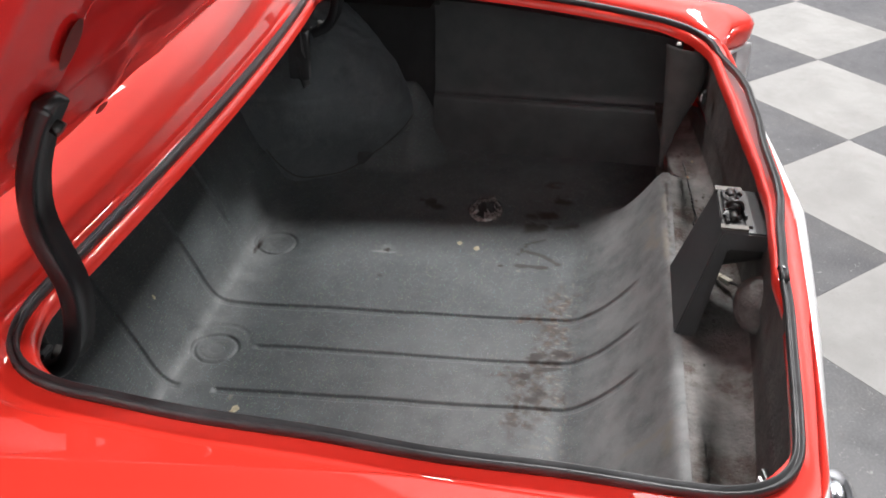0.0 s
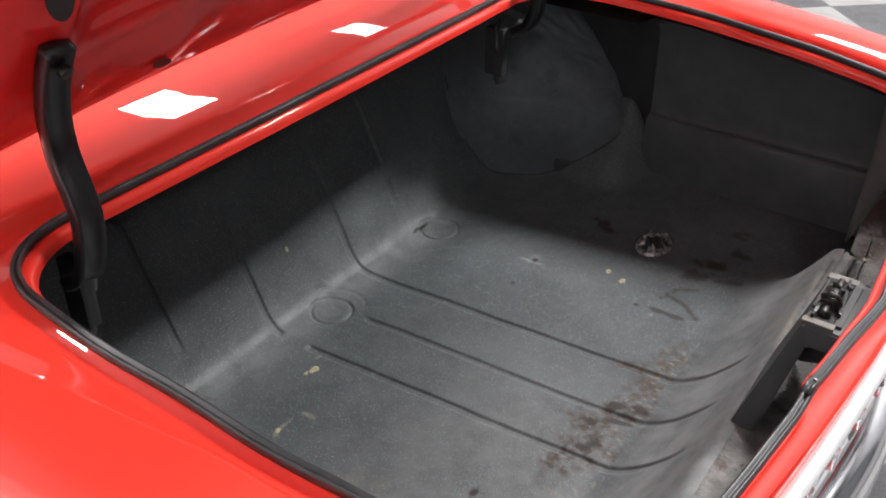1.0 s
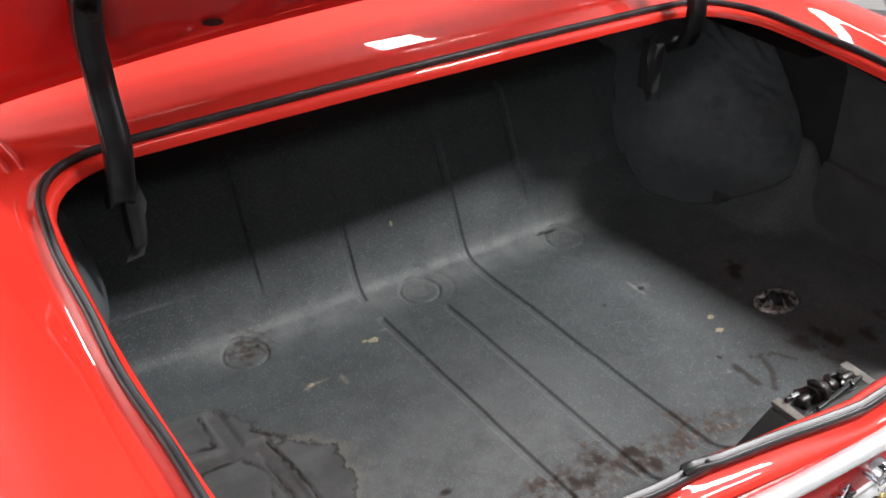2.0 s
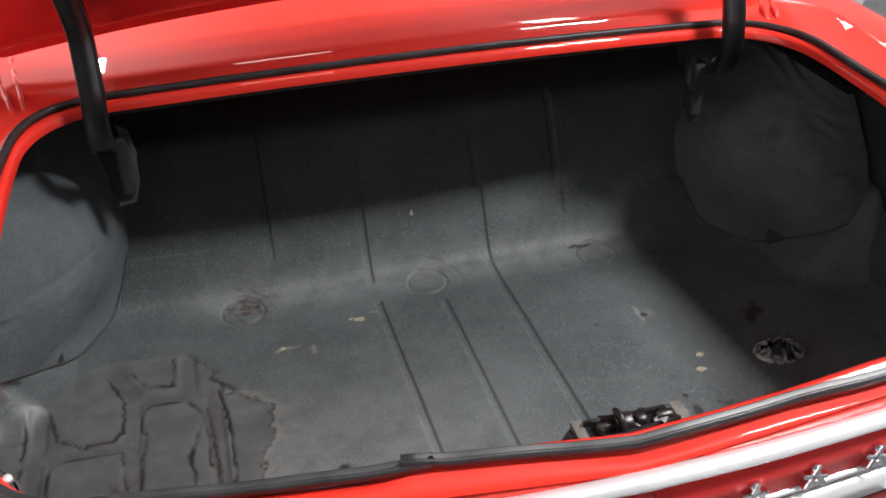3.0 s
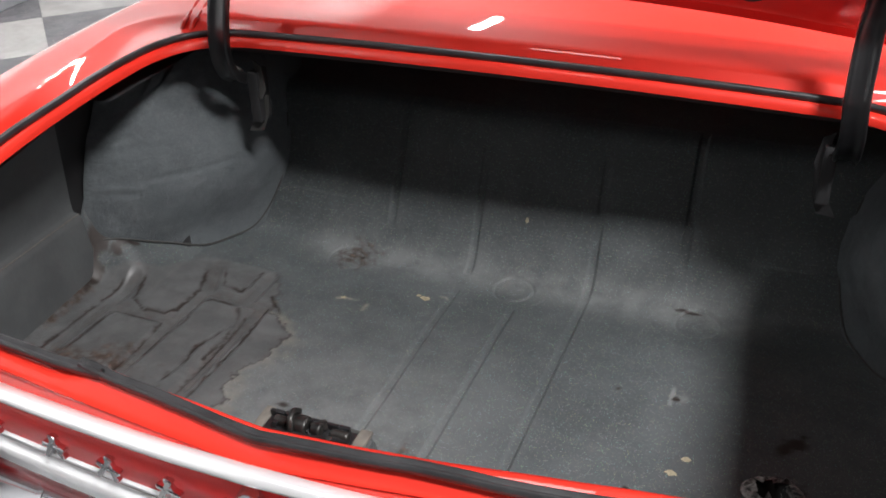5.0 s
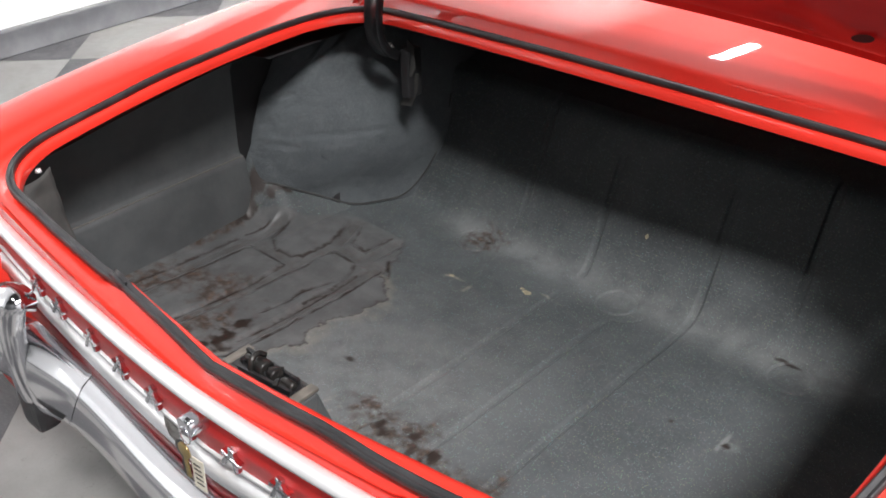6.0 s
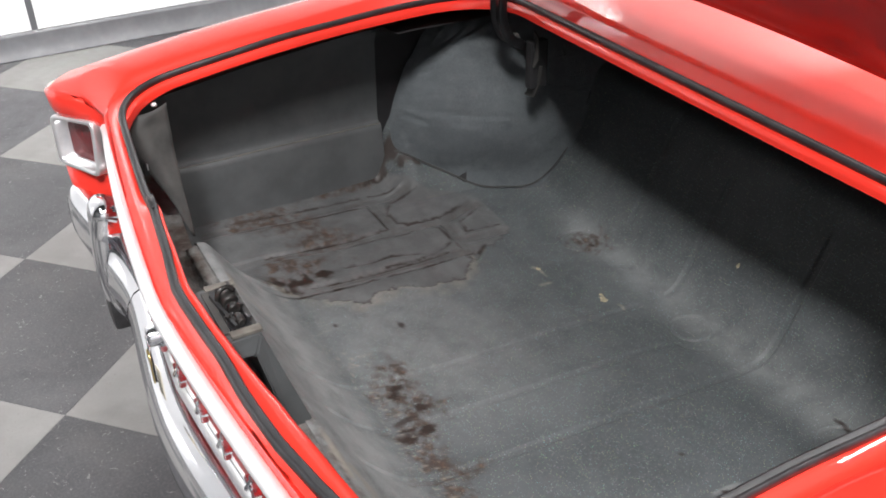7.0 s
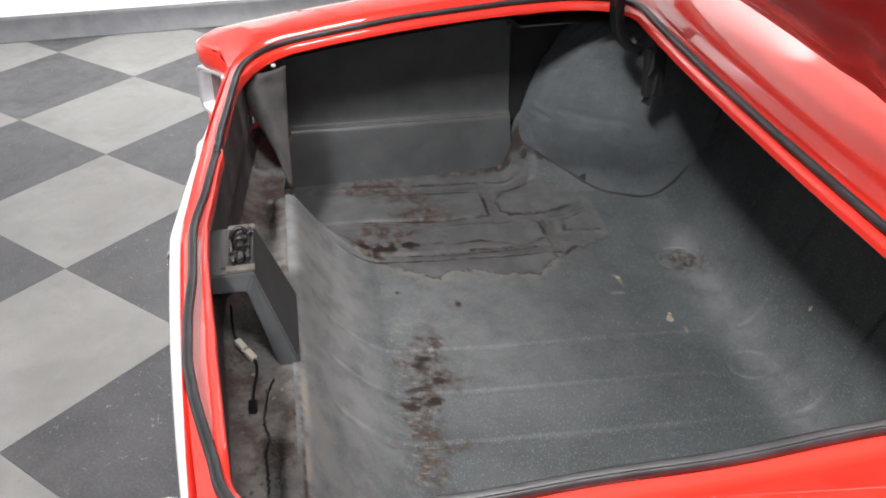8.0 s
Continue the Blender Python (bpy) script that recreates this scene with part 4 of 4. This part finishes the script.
# flat black ovals paint in the dark of the lid's access holes
for sgn in (-1, 1):
    for x, s, rx, ry, ang in ((0.437, 0.120, 0.020, 0.010, 20), (0.645, 0.365, 0.046, 0.018, 65)):
        bm = bmesh.new()
        bmesh.ops.create_circle(bm, cap_ends=True, segments=28, radius=1.0)
        bmesh.ops.scale(bm, vec=(rx, ry, 1), verts=bm.verts)
        c = lid_edge(x * sgn) + LID_DIR * s - LID_OUT * (0.0045 - inner_lift(x / lid_half(s), s))
        basis = Matrix((Vector((1, 0, 0)), LID_DIR, -LID_OUT)).transposed().to_4x4()
        bmesh.ops.transform(bm, matrix=Matrix.Translation(c) @ basis @ pose(0, 0, 0, 0, 0, ang * sgn), verts=bm.verts)
        part("hole_disc", bm, BLACK, lid, "flat black oval standing in for a dark access hole")


def hinge(sgn):
    pts = smooth_path([(0, -0.165, 1.235), (0, -0.145, 1.20), (0, -0.118, 1.13), (0, -0.112, 1.07), (0, -0.135, 0.985), (0, -0.132, 0.92), (0, -0.112, 0.875), (0, -0.075, 0.850)], 8)
    pts = [Vector((sgn * (0.634 - 0.006 * step(1.18, 1.08, p.z) + 0.006 * step(1.0, 0.9, p.z)), p.y, p.z)) for p in pts]
    prof = [(-0.012, -0.018), (-0.012, 0.018), (-0.008, 0.022), (0.008, 0.022), (0.012, 0.019), (0.006, 0.013), (0.006, -0.013), (0.012, -0.019), (0.008, -0.022), (-0.008, -0.022)]
    h = sweep("hinge", pts, prof, BLACK, car, "black enamelled steel gooseneck lid hinge", up=(1, 0, 0))
    c = Vector((sgn * 0.630, -0.153, 1.209))
    rod("bolt", c + Vector((0, -0.006, -0.004)), c + Vector((0, -0.015, -0.010)), 0.010, GREASE, h, "dull hinge bolt", seg=6, bevel=0.001)
    block("hinge_bracket", (sgn * 0.61, -0.04, 0.80), (0.025, 0.05, 0.12), DARK, car, "dark hinge bracket", 0.006)


hinge(-1), hinge(1)

# ---------------------------------------------------------------- rear end
cap = ((0.0115, -0.001), (0.0100, 0.0040), (-0.003, 0.0042), (-0.008, 0.001), (-0.0105, -0.005), (-0.010, -0.010), (-0.005, -0.012), (0.006, -0.013))
xs = [-0.755 + 1.51 * i / 120 for i in range(121)]
vs = [Vector((x, tail_y(min(abs(x), 0.74)) + d, 0.8290 - 0.016 * abs(x) + 0.004 * math.exp(-(x / 0.09) ** 2) + h)) for d, h in cap for x in xs]
mesh_object("rear_trim", vs, [(i * 121 + j, i * 121 + j + 1, (i + 1) * 121 + j + 1, (i + 1) * 121 + j) for i in range(len(cap) - 1) for j in range(120)], BRIGHT, car,
            "bright trim capping the rear edge")
panel_y = lambda a: tail_y(min(a, 0.74)) + 0.010
xs = [-0.76 + 1.52 * i / 120 for i in range(121)]


def rear_strip(name, z0, z1, d0, d1, mat, label, half=0.76):
    pts = [[Vector((x * half / 0.76, panel_y(abs(x)) + d, z)) for x in xs] for z, d in ((z1, d1 + 0.02), (z1, d1), (z0, d0), (z0, d0 + 0.02))]
    n = len(xs)
    return mesh_object(name, [p for r in pts for p in r], [(i * n + j, i * n + j + 1, (i + 1) * n + j + 1, (i + 1) * n + j) for i in range(3) for j in range(n - 1)], mat, car, label)


rear_strip("letter_panel", 0.730, 0.800, 0.000, -0.002, RED_PANEL, "glossy red recessed rear panel")
rear_strip("panel_rib", 0.724, 0.730, -0.005, -0.004, BRIGHT, "thin bright rib under the letters")
rear_strip("panel_groove", 0.704, 0.724, 0.008, 0.007, DARKRED, "dark red groove strip")
rear_strip("lower_trim", 0.672, 0.704, -0.005, -0.001, BRIGHT, "wide bright lower trim strip")
rear_strip("lower_groove", 0.600, 0.672, 0.004, 0.003, DARKRED, "dark red strip above the bumper")

for i, x in enumerate((-0.53, -0.44, -0.32, -0.225, -0.127, -0.038, 0.062, 0.155, 0.243, 0.339, 0.43, 0.52)):
    y = panel_y(abs(x)) - 0.006
    bm = bmesh.new()
    for dx, w, h, ang in ((-0.005, 0.0075, 0.040, 30), (0.005, 0.0075, 0.040, -30), (0.0, 0.038, 0.007, 10)):
        for v in bmesh.ops.create_cube(bm, size=1.0)["verts"]:
            v.co = pose(dx, 0, 0, 0, ang, 0) @ Vector((v.co.x * w, v.co.y * (0.012 if ang > 0 else 0.010), v.co.z * h))
    bmesh.ops.bevel(bm, geom=bm.edges[:], offset=0.0015, segments=2, affect="EDGES")
    bmesh.ops.transform(bm, matrix=Matrix.Translation((x, y, 0.750)) @ pose(0, 0, 0, -8, 6 * math.sin(i * 2.4), 3 if x > 0 else -3), verts=bm.verts)
    part("badge", bm, CHROME, car, "small raised chrome badge shape")

rod("lock_cylinder", (0.0, -1.095, 0.785), (0.0, -1.138, 0.785), 0.019, CHROME, car, "chrome trunk lock cylinder", 0.016, 24, 0.003)

# tail lamps
for sgn in (-1, 1):
    tl = [Vector((sgn * x, y, z)) for x, y, z in ((0.780, -1.058, 0.820), (0.906, -1.132, 0.808), (0.904, -1.134, 0.690), (0.772, -1.070, 0.692))]
    c = sum(tl, Vector()) / 4
    n = (tl[1] - tl[0]).cross(tl[3] - tl[0]).normalized()
    n = -n if n.y > 0 else n
    lamp = thing("tail_lamp", "", "")
    lamp.parent = car
    tagged(lamp, "tail lamp with a chrome bezel and dark red lens")

    def loop(k, d, r=0.20):
        out = []
        for i, p in enumerate(tl):
            a, b = p.lerp(tl[i - 1], r * (0.55 if i % 2 else 0.9)), p.lerp(tl[(i + 1) % 4], r * (0.9 if i % 2 else 0.55))
            for t in (0.0, 0.25, 0.5, 0.75, 1.0):
                out.append(a * (1 - t) ** 2 + p * 2 * t * (1 - t) + b * t * t)
        return [c + (p - c) * k + n * d for p in out]
    rings_ = [loop(1.0, -0.06), loop(1.0, 0.001), loop(0.985, 0.006), loop(0.93, 0.008), loop(0.86, 0.006), loop(0.84, 0.002), loop(0.78, -0.030), loop(0.60, -0.031)]
    vs = [p for r in rings_ for p in r]
    mesh_object("bezel", vs, [(i * 20 + j, i * 20 + (j + 1) % 20, (i + 1) * 20 + (j + 1) % 20, (i + 1) * 20 + j) for i in range(7) for j in range(20)], PEWTER, lamp, "deep dull-plated bezel")
    vs = loop(0.76, -0.031) + loop(0.70, -0.022)
    mesh_object("lens", vs, [(j, (j + 1) % 20, 20 + (j + 1) % 20, 20 + j) for j in range(20)] + [tuple(range(20, 40))], LENS, lamp, "dark red lens", False)

# bumper
bx = [-0.925 + 1.85 * i / 90 for i in range(91)]


def bumper_y(a):
    """Plan of the bumper: a shallow V whose ends sweep back out to the corners."""
    return -1.113 + 0.034 * step(0.0, 0.45, a) - 0.030 * step(0.6, 0.9, a) + 0.035 * step(0.89, 0.93, a)


bprof = [(-0.010, 0.083), (0.0, 0.086), (0.022, 0.080), (0.036, 0.056), (0.042, 0.02), (0.040, -0.02), (0.030, -0.055), (0.0, -0.080), (-0.012, -0.085)]
sweep("rear_bumper", [Vector((x, bumper_y(abs(x)), 0.550)) for x in bx], bprof, CHROME, car, "chrome rear bumper with a rounded top")
for sgn in (-1, 1):
    gx = sgn * 0.56
    spine = smooth_path([(0.0, -1.080, 0.728), (0.0, -1.104, 0.740), (0.0, -1.122, 0.730), (0.0, -1.129, 0.69), (0.0, -1.134, 0.64), (0.0, -1.136, 0.58), (0.0, -1.128, 0.51), (0.0, -1.10, 0.465)], 6)
    half = [(-1.0, -0.020), (-0.96, -0.004), (-0.72, 0.006), (-0.35, 0.009), (0.0, 0.010), (0.35, 0.009), (0.72, 0.006), (0.96, -0.004), (1.0, -0.020)]
    vs = []
    for i, p in enumerate(spine):
        d = (spine[min(i + 1, len(spine) - 1)] - spine[max(i - 1, 0)]).normalized()
        out = Vector((0, d.z, -d.y))
        wide = 0.030 + 0.014 * step(0.67, 0.735, p.z) + 0.010 * step(0.60, 0.50, p.z)
        vs += [Vector((gx + u * wide, p.y, p.z)) + out * h for u, h in half]
    n = len(half)
    guard = mesh_object("bumper_guard", vs, [(i * n + j, i * n + j + 1, (i + 1) * n + j + 1, (i + 1) * n + j) for i in range(len(spine) - 1) for j in range(n - 1)], CHROME, car, "chrome bumper guard with a flared head")
    vs, n = [], 7
    for i in range(29):
        t = -1 + i / 14
        for j, (d, h) in enumerate(bprof[:n]):
            x = gx + t * (0.185 - 0.006 * (j - 2) ** 2)
            proud = 0.0012 + 0.026 * (1 - abs(t)) ** 2.2
            vs.append(Vector((x, bumper_y(abs(x)) - d - proud * (0.2 if j < 1 else 0.8), 0.550 + h + (proud if j < 3 else 0.0))))
    mesh_object("guard_wing", vs, [(i * n + j, i * n + j + 1, (i + 1) * n + j + 1, (i + 1) * n + j) for i in range(28) for j in range(n - 1)], CHROME, guard, "flared chrome foot of the guard")
    block("guard_pad", (gx, -1.118, 0.492), (0.066, 0.044, 0.08), RUBBER, guard, "black rubber guard pad", 0.014)

# keys hanging from the lock
keys = thing("key_ring", "brass key and black key with paper tag hanging from lock", "keys")
keys.location.y = -0.003
ringpts = [Vector((0.0 + 0.012 * math.cos(a), -1.136, 0.772 + 0.014 * math.sin(a))) for a in [2 * math.pi * i / 24 for i in range(24)]]
tube("ring", ringpts, 0.0012, CHROME, keys, "thin steel ring", 6, True)
block("inserted_key", (0.0, -1.128, 0.783), (0.003, 0.012, 0.018), CHROME, keys, "steel key in the lock", 0.001)
rod("key_head", (-0.004, -1.1375, 0.745), (-0.004, -1.1400, 0.745), 0.0135, BRASS, keys, "round brass key head", seg=24, bevel=0.0006)
block("key_blade", (-0.004, -1.139, 0.716), (0.008, 0.0022, 0.040), BRASS, keys, "brass key blade", 0.0005)
rod("dark_key_head", (-0.014, -1.134, 0.738), (-0.014, -1.1365, 0.738), 0.0165, BLACK, keys, "black plastic key head", seg=24, bevel=0.0006)
block("dark_key_blade", (-0.014, -1.135, 0.708), (0.012, 0.003, 0.034), BLACK, keys, "dark key blade", 0.0008)
block("paper_tag", (0.010, -1.132, 0.703), (0.024, 0.0012, 0.060), PAPER, keys, "worn paper tag with dark bars", 0.0004, pose(0, 0, 0, 0, 4, 6))
for k in range(5):
    block("tag_bar", (0.011, -1.1335, 0.722 - 0.009 * k), (0.014, 0.0008, 0.0018), GREASE, bpy.data.objects["paper_tag"], "", 0, pose(0, 0, 0, 0, 4, 6))

# bent sheet in each rear corner: a tapered, bulging strip
for sgn in (-1, 1):
    fore = smooth_path([(0.722, -0.912, 0.852), (0.706, -0.916, 0.81), (0.690, -0.919, 0.76), (0.655, -0.923, 0.69), (0.600, -0.926, 0.588)], 5)
    aft = smooth_path([(0.700, -1.002, 0.846), (0.684, -1.012, 0.81), (0.664, -0.996, 0.75), (0.636, -0.962, 0.68), (0.596, -0.931, 0.588)], 5)
    vs = []
    for lift in (0.0, 0.003):
        for i, (p, q) in enumerate(zip(fore, aft)):
            for j in range(9):
                t = j / 8
                bulge = 0.016 * math.sin(math.pi * t) * (1 - i / len(fore)) + 0.004 * noise.noise(Vector((i * 0.35, t * 2, sgn)))
                c = p.lerp(q, t)
                vs.append(Vector((sgn * (c.x - bulge + lift), c.y, c.z)))
    n = len(fore)
    faces = [(k * n * 9 + i * 9 + j, k * n * 9 + i * 9 + j + 1, k * n * 9 + (i + 1) * 9 + j + 1, k * n * 9 + (i + 1) * 9 + j) for k in range(2) for i in range(n - 1) for j in range(8)]
    rim_i = [i * 9 for i in range(n)] + [(n - 1) * 9 + j for j in range(1, 9)] + [i * 9 + 8 for i in range(n - 2, -1, -1)] + list(range(7, 0, -1))
    faces += [(a_, b_, b_ + n * 9, a_ + n * 9) for a_, b_ in zip(rim_i, rim_i[1:] + rim_i[:1])]
    mesh_object("corner_board", vs, faces, BOARD, car, "bent grey sheet in the rear corner")
    block("corner_clip", (sgn * 0.600, -1.004, 0.775), (0.022, 0.008, 0.030), BLACK, car, "black spring clip beside the corner sheet", 0.002, pose(0, 0, 0, 0, 0, -12 * sgn))
    block("corner_clip", (sgn * 0.600, -0.999, 0.775), (0.010, 0.006, 0.014), PEWTER, car, "plated tongue of the spring clip", 0.001, pose(0, 0, 0, 0, 0, -12 * sgn))

# paint spots on the floor
for x, y, r in ((-0.188, -0.116, 0.012), (-0.205, -0.111, 0.006), (-0.365, -0.181, 0.007), (0.457, -0.466, 0.009), (0.437, -0.511, 0.010), (-0.012, 0.1075, 0.004)):
    z = np.interp(y, [p[0] for p in PROFILE], [p[1] for p in PROFILE]) + 0.001
    bm = bmesh.new()
    n = 14
    rim = [bm.verts.new((x + r * (1 + 0.5 * noise.noise(Vector((x * 50, y * 50, i * 0.7)))) * math.cos(6.283 * i / n), y + r * (0.75 + 0.5 * noise.noise(Vector((y * 60, i * 0.9, x * 40)))) * math.sin(6.283 * i / n), z + (1.5 * r * math.sin(6.283 * i / n) if y > 0 else 0))) for i in range(n)]
    mid = bm.verts.new((x, y - (0.002 if y > 0 else 0), z + 0.002))
    for i in range(n):
        bm.faces.new((rim[i], rim[(i + 1) % n], mid))
    part("paint_spot", bm, SPOT, car, "dried cream paint drip", True)

# torn metal round the hole in the floor
bm = bmesh.new()
HX, HY, HZ = 0.61, -0.512, 0.408
for i in range(26):
    a0, a1 = 6.2832 * i / 26, 6.2832 * (i + 1) / 26
    k = max(0.0, min(1.0, 0.5 + 0.9 * noise.noise(Vector((i * 1.7, 2.0, 0.5)))))
    up = 0.003 + 0.040 * k * k
    reach = 0.026 + 0.024 * (1 - k) + 0.008 * noise.noise(Vector((i * 2.3, 6.0, 1.5)))
    low = [bm.verts.new((HX + 0.058 * math.cos(a), HY + 0.046 * math.sin(a), HZ)) for a in (a0, a1)]
    mid = [bm.verts.new((HX + 0.050 * math.cos(a), HY + 0.039 * math.sin(a), HZ + 0.010)) for a in (a0, a1)]
    tip = [bm.verts.new((HX + (reach - 0.004 * q) * math.cos(a), HY + (reach * 0.78) * math.sin(a), HZ + up * (1 - 0.4 * q))) for q, a in enumerate((a0, a1))]
    bm.faces.new((low[0], low[1], mid[1], mid[0]))
    bm.faces.new((mid[0], mid[1], tip[1], tip[0]))
bmesh.ops.remove_doubles(bm, verts=bm.verts, dist=0.0002)
bmesh.ops.solidify(bm, geom=bm.faces[:], thickness=0.0014)
part("torn_metal", bm, TORN, car, "jagged torn metal round a hole in the floor")

# screws, brackets and wires
for sgn in (-1, 1):
    for x, y, z, d in ((0.952, -0.700, 0.772, (-1, 0, 0)), (0.952, -0.768, 0.760, (-1, 0, 0)), (0.952, -0.803, 0.777, (-1, 0, 0)), (0.711, -0.940, 0.856, (0, 0, -1))):
        if sgn < 0 and x > 0.9:
            continue
        c = Vector((sgn * x, y, z))
        rod("screw", c, c + Vector((sgn * d[0], d[1], -d[2])) * 0.006, 0.0065, BRIGHT, car, "small bright screw head", 0.005, 12)


def plate(name, pts, thick, mat, label):
    bm = bmesh.new()
    f = bm.faces.new([bm.verts.new(p) for p in pts])
    ex = bmesh.ops.extrude_face_region(bm, geom=[f])
    bmesh.ops.translate(bm, vec=thick, verts=[v for v in ex["geom"] if isinstance(v, bmesh.types.BMVert)])
    return part(name, bm, mat, car, label)


for sgn in (-1, 1):
    # right tongues take the shadowed near-black, left ones the grey
    mat = BOARD if sgn < 0 else DARK
    plate("bracket_tongue", [(sgn * x, y, z) for x, y, z in ((0.612, -0.05, 0.885), (0.592, -0.05, 0.872), (0.583, -0.055, 0.82), (0.592, -0.06, 0.798), (0.607, -0.06, 0.800), (0.600, -0.055, 0.83), (0.608, -0.05, 0.86))],
          (0, 0.004, 0), mat, "bent metal tongue under the hinge, shade-dark on the right")
    plate("bracket_tongue", [(sgn * x, y, z) for x, y, z in ((0.604, -0.04, 0.795), (0.588, -0.04, 0.80), (0.590, -0.045, 0.755), (0.604, -0.05, 0.715), (0.640, -0.055, 0.712), (0.618, -0.05, 0.75))],
          (0, 0.004, 0), mat, "bent metal tongue under the hinge, shade-dark on the right")
    rod("bolt", (sgn * 0.628, -0.085, 0.872), (sgn * 0.628, -0.10, 0.868), 0.012, BOARD, car, "grey hinge pivot bolt", seg=12, bevel=0.002)

wire = smooth_path([(-0.01, -1.048, 0.67), (0.03, -1.047, 0.650), (0.056, -1.040, 0.636), (0.098, -1.012, 0.6245), (0.134, -1.008, 0.6205), (0.176, -1.013, 0.620), (0.205, -1.014, 0.620)], 6)
tube("wire", wire, 0.0028, BLACK, car, "black wire in the gutter", 8)
for x, y, z in ((0.065, -1.034, 0.634), (0.090, -1.018, 0.628)):
    block("wire_connector", (x, y, z), (0.026, 0.012, 0.010), PAPER, car, "pale wire connector", 0.002, pose(0, 0, 0, 0, 10, 32))
block("wire_terminal", (0.220, -1.014, 0.620), (0.028, 0.016, 0.012), BLACK, car, "black wire terminal", 0.005)
# the gutter's seam has cracked open and gathers crumbs of dirt
line = smooth_path([(0.15, -0.980, 0), (0.192, -0.991, 0), (0.262, -0.996, 0), (0.297, -0.988, 0), (0.328, -0.995, 0), (0.366, -0.992, 0), (0.42, -0.990, 0), (0.50, -0.985, 0), (0.58, -0.978, 0)], 8)
bm = bmesh.new()
rows_ = []
for i, p in enumerate(line):
    w = 0.0012 + 0.0016 * abs(noise.noise(Vector((i * 0.6, 1.0, 0.0))))
    q = 0.003 * noise.noise(Vector((i * 0.9, 5.0, 0.0)))
    rows_.append([bm.verts.new((p.x, p.y + q + w * u, 0.6168 + 0.0018 * (1 - abs(u)) + 0.003 * noise.noise(Vector((p.x * 9, -9.0, 5.0))))) for u in (-1.6, 0, 1.6)])
for r0, r1 in zip(rows_, rows_[1:]):
    for j in range(2):
        bm.faces.new((r0[j], r1[j], r1[j + 1], r0[j + 1]))
part("cracked_seam", bm, BLACK, car, "cracked dark seam along the gutter")
random.seed(21)
for k in range(26):
    x, y, r = random.uniform(0.12, 0.62), random.uniform(-1.02, -0.962), random.uniform(0.002, 0.005)
    bm = bmesh.new()
    bmesh.ops.create_icosphere(bm, subdivisions=1, radius=r)
    for v in bm.verts:
        v.co = Vector((x + v.co.x * 1.4, y + v.co.y, 0.618 + 0.45 * v.co.z)) + Vector((1, 1, 0.5)) * r * 0.5 * noise.noise(v.co * 400 + Vector((k, 0, 0)))
    part("dirt_crumb", bm, SPOT if k % 5 == 0 else TAN, car, "crumb of dirt in the gutter")

# rear wheels under the housings
for sgn in (-1, 1):
    wheel = thing("rear_wheel", "", "")
    wheel.parent = car
    prof = [(-0.09, 0.20), (-0.105, 0.25), (-0.10, 0.31), (-0.07, 0.335), (0.07, 0.335), (0.10, 0.31), (0.105, 0.25), (0.09, 0.20)]
    vs = [Vector((sgn * 0.875 + w * 0.7, 0.16 + r * math.cos(a), 0.335 + r * math.sin(a))) for a in [2 * math.pi * i / 40 for i in range(40)] for w, r in prof]
    k = len(prof)
    mesh_object("tyre", vs, [(i * k + j, i * k + (j + 1) % k, ((i + 1) % 40) * k + (j + 1) % k, ((i + 1) % 40) * k + j) for i in range(40) for j in range(k)], RUBBER, wheel, "black rubber tyre")
    rod("rim", (sgn * 0.875 - 0.05, 0.16, 0.335), (sgn * 0.875 + 0.05, 0.16, 0.335), 0.20, CHROME, wheel, "steel wheel rim", seg=32, bevel=0.01)

# ---------------------------------------------------------------- floor tiles
S = 0.61
ux, uy = Vector((0.7071, 0.7071, 0)), Vector((-0.7071, 0.7071, 0))
turn = Matrix.Rotation(radians(-1.2), 3, "Z")
ux, uy = turn @ ux, turn @ uy
origin = Vector((-1.332, -1.709, 0))
g, hgt = S / 2 - 0.0007, -0.006


def tile_mesh(name, mat):
    a, b = ux * g, uy * g
    top = [-a - b, a - b, a + b, -a + b]
    vs = [p + Vector((0, 0, 0.0)) for p in top] + [p * 1.002 + Vector((0, 0, hgt)) for p in top]
    me = bpy.data.meshes.new(name)
    me.from_pydata([tuple(v) for v in vs], [], [(0, 1, 2, 3)] + [(i, i + 4, (i + 1) % 4 + 4, (i + 1) % 4) for i in range(4)])
    me.materials.append(mat)
    return me


dark_me, light_me = tile_mesh("tile", TILE_DARK), tile_mesh("tile", TILE_LIGHT)
floor_ob = bpy.data.objects["floor"]
far_v, far_f, far_m = [], [], []
count = 0
for i in range(-26, 27):
    for j in range(-26, 27):
        c = origin + ux * S * (i + 0.5) + uy * S * (j + 0.5)
        if not (WALL_X - 0.3 < c.x < 8.2 and -8.2 < c.y < 9.2):
            continue
        dark = (i + j) % 2 == 0
        near = -4.4 < c.x < -0.2 and -4.2 < c.y < 2.6 or 0.2 < c.x < 4.2 and -3.6 < c.y < 0.5
        if near and count < 280:
            t = new("floor_tile", dark_me if dark else light_me)
            t.location = c
            t.parent = floor_ob
            count += 1
        else:
            k = len(far_v)
            far_v += [c + v.co for v in (dark_me if dark else light_me).vertices]
            far_f += [tuple(k + q for q in p.vertices) for p in dark_me.polygons]
            far_m += [0 if dark else 1] * 5
far = mesh_object("far_tiles", far_v, far_f, TILE_DARK, floor_ob, "", False)
far.data.materials.append(TILE_LIGHT)
far.data.polygons.foreach_set("material_index", far_m)
tagged(far, "", "", "", "stuff")
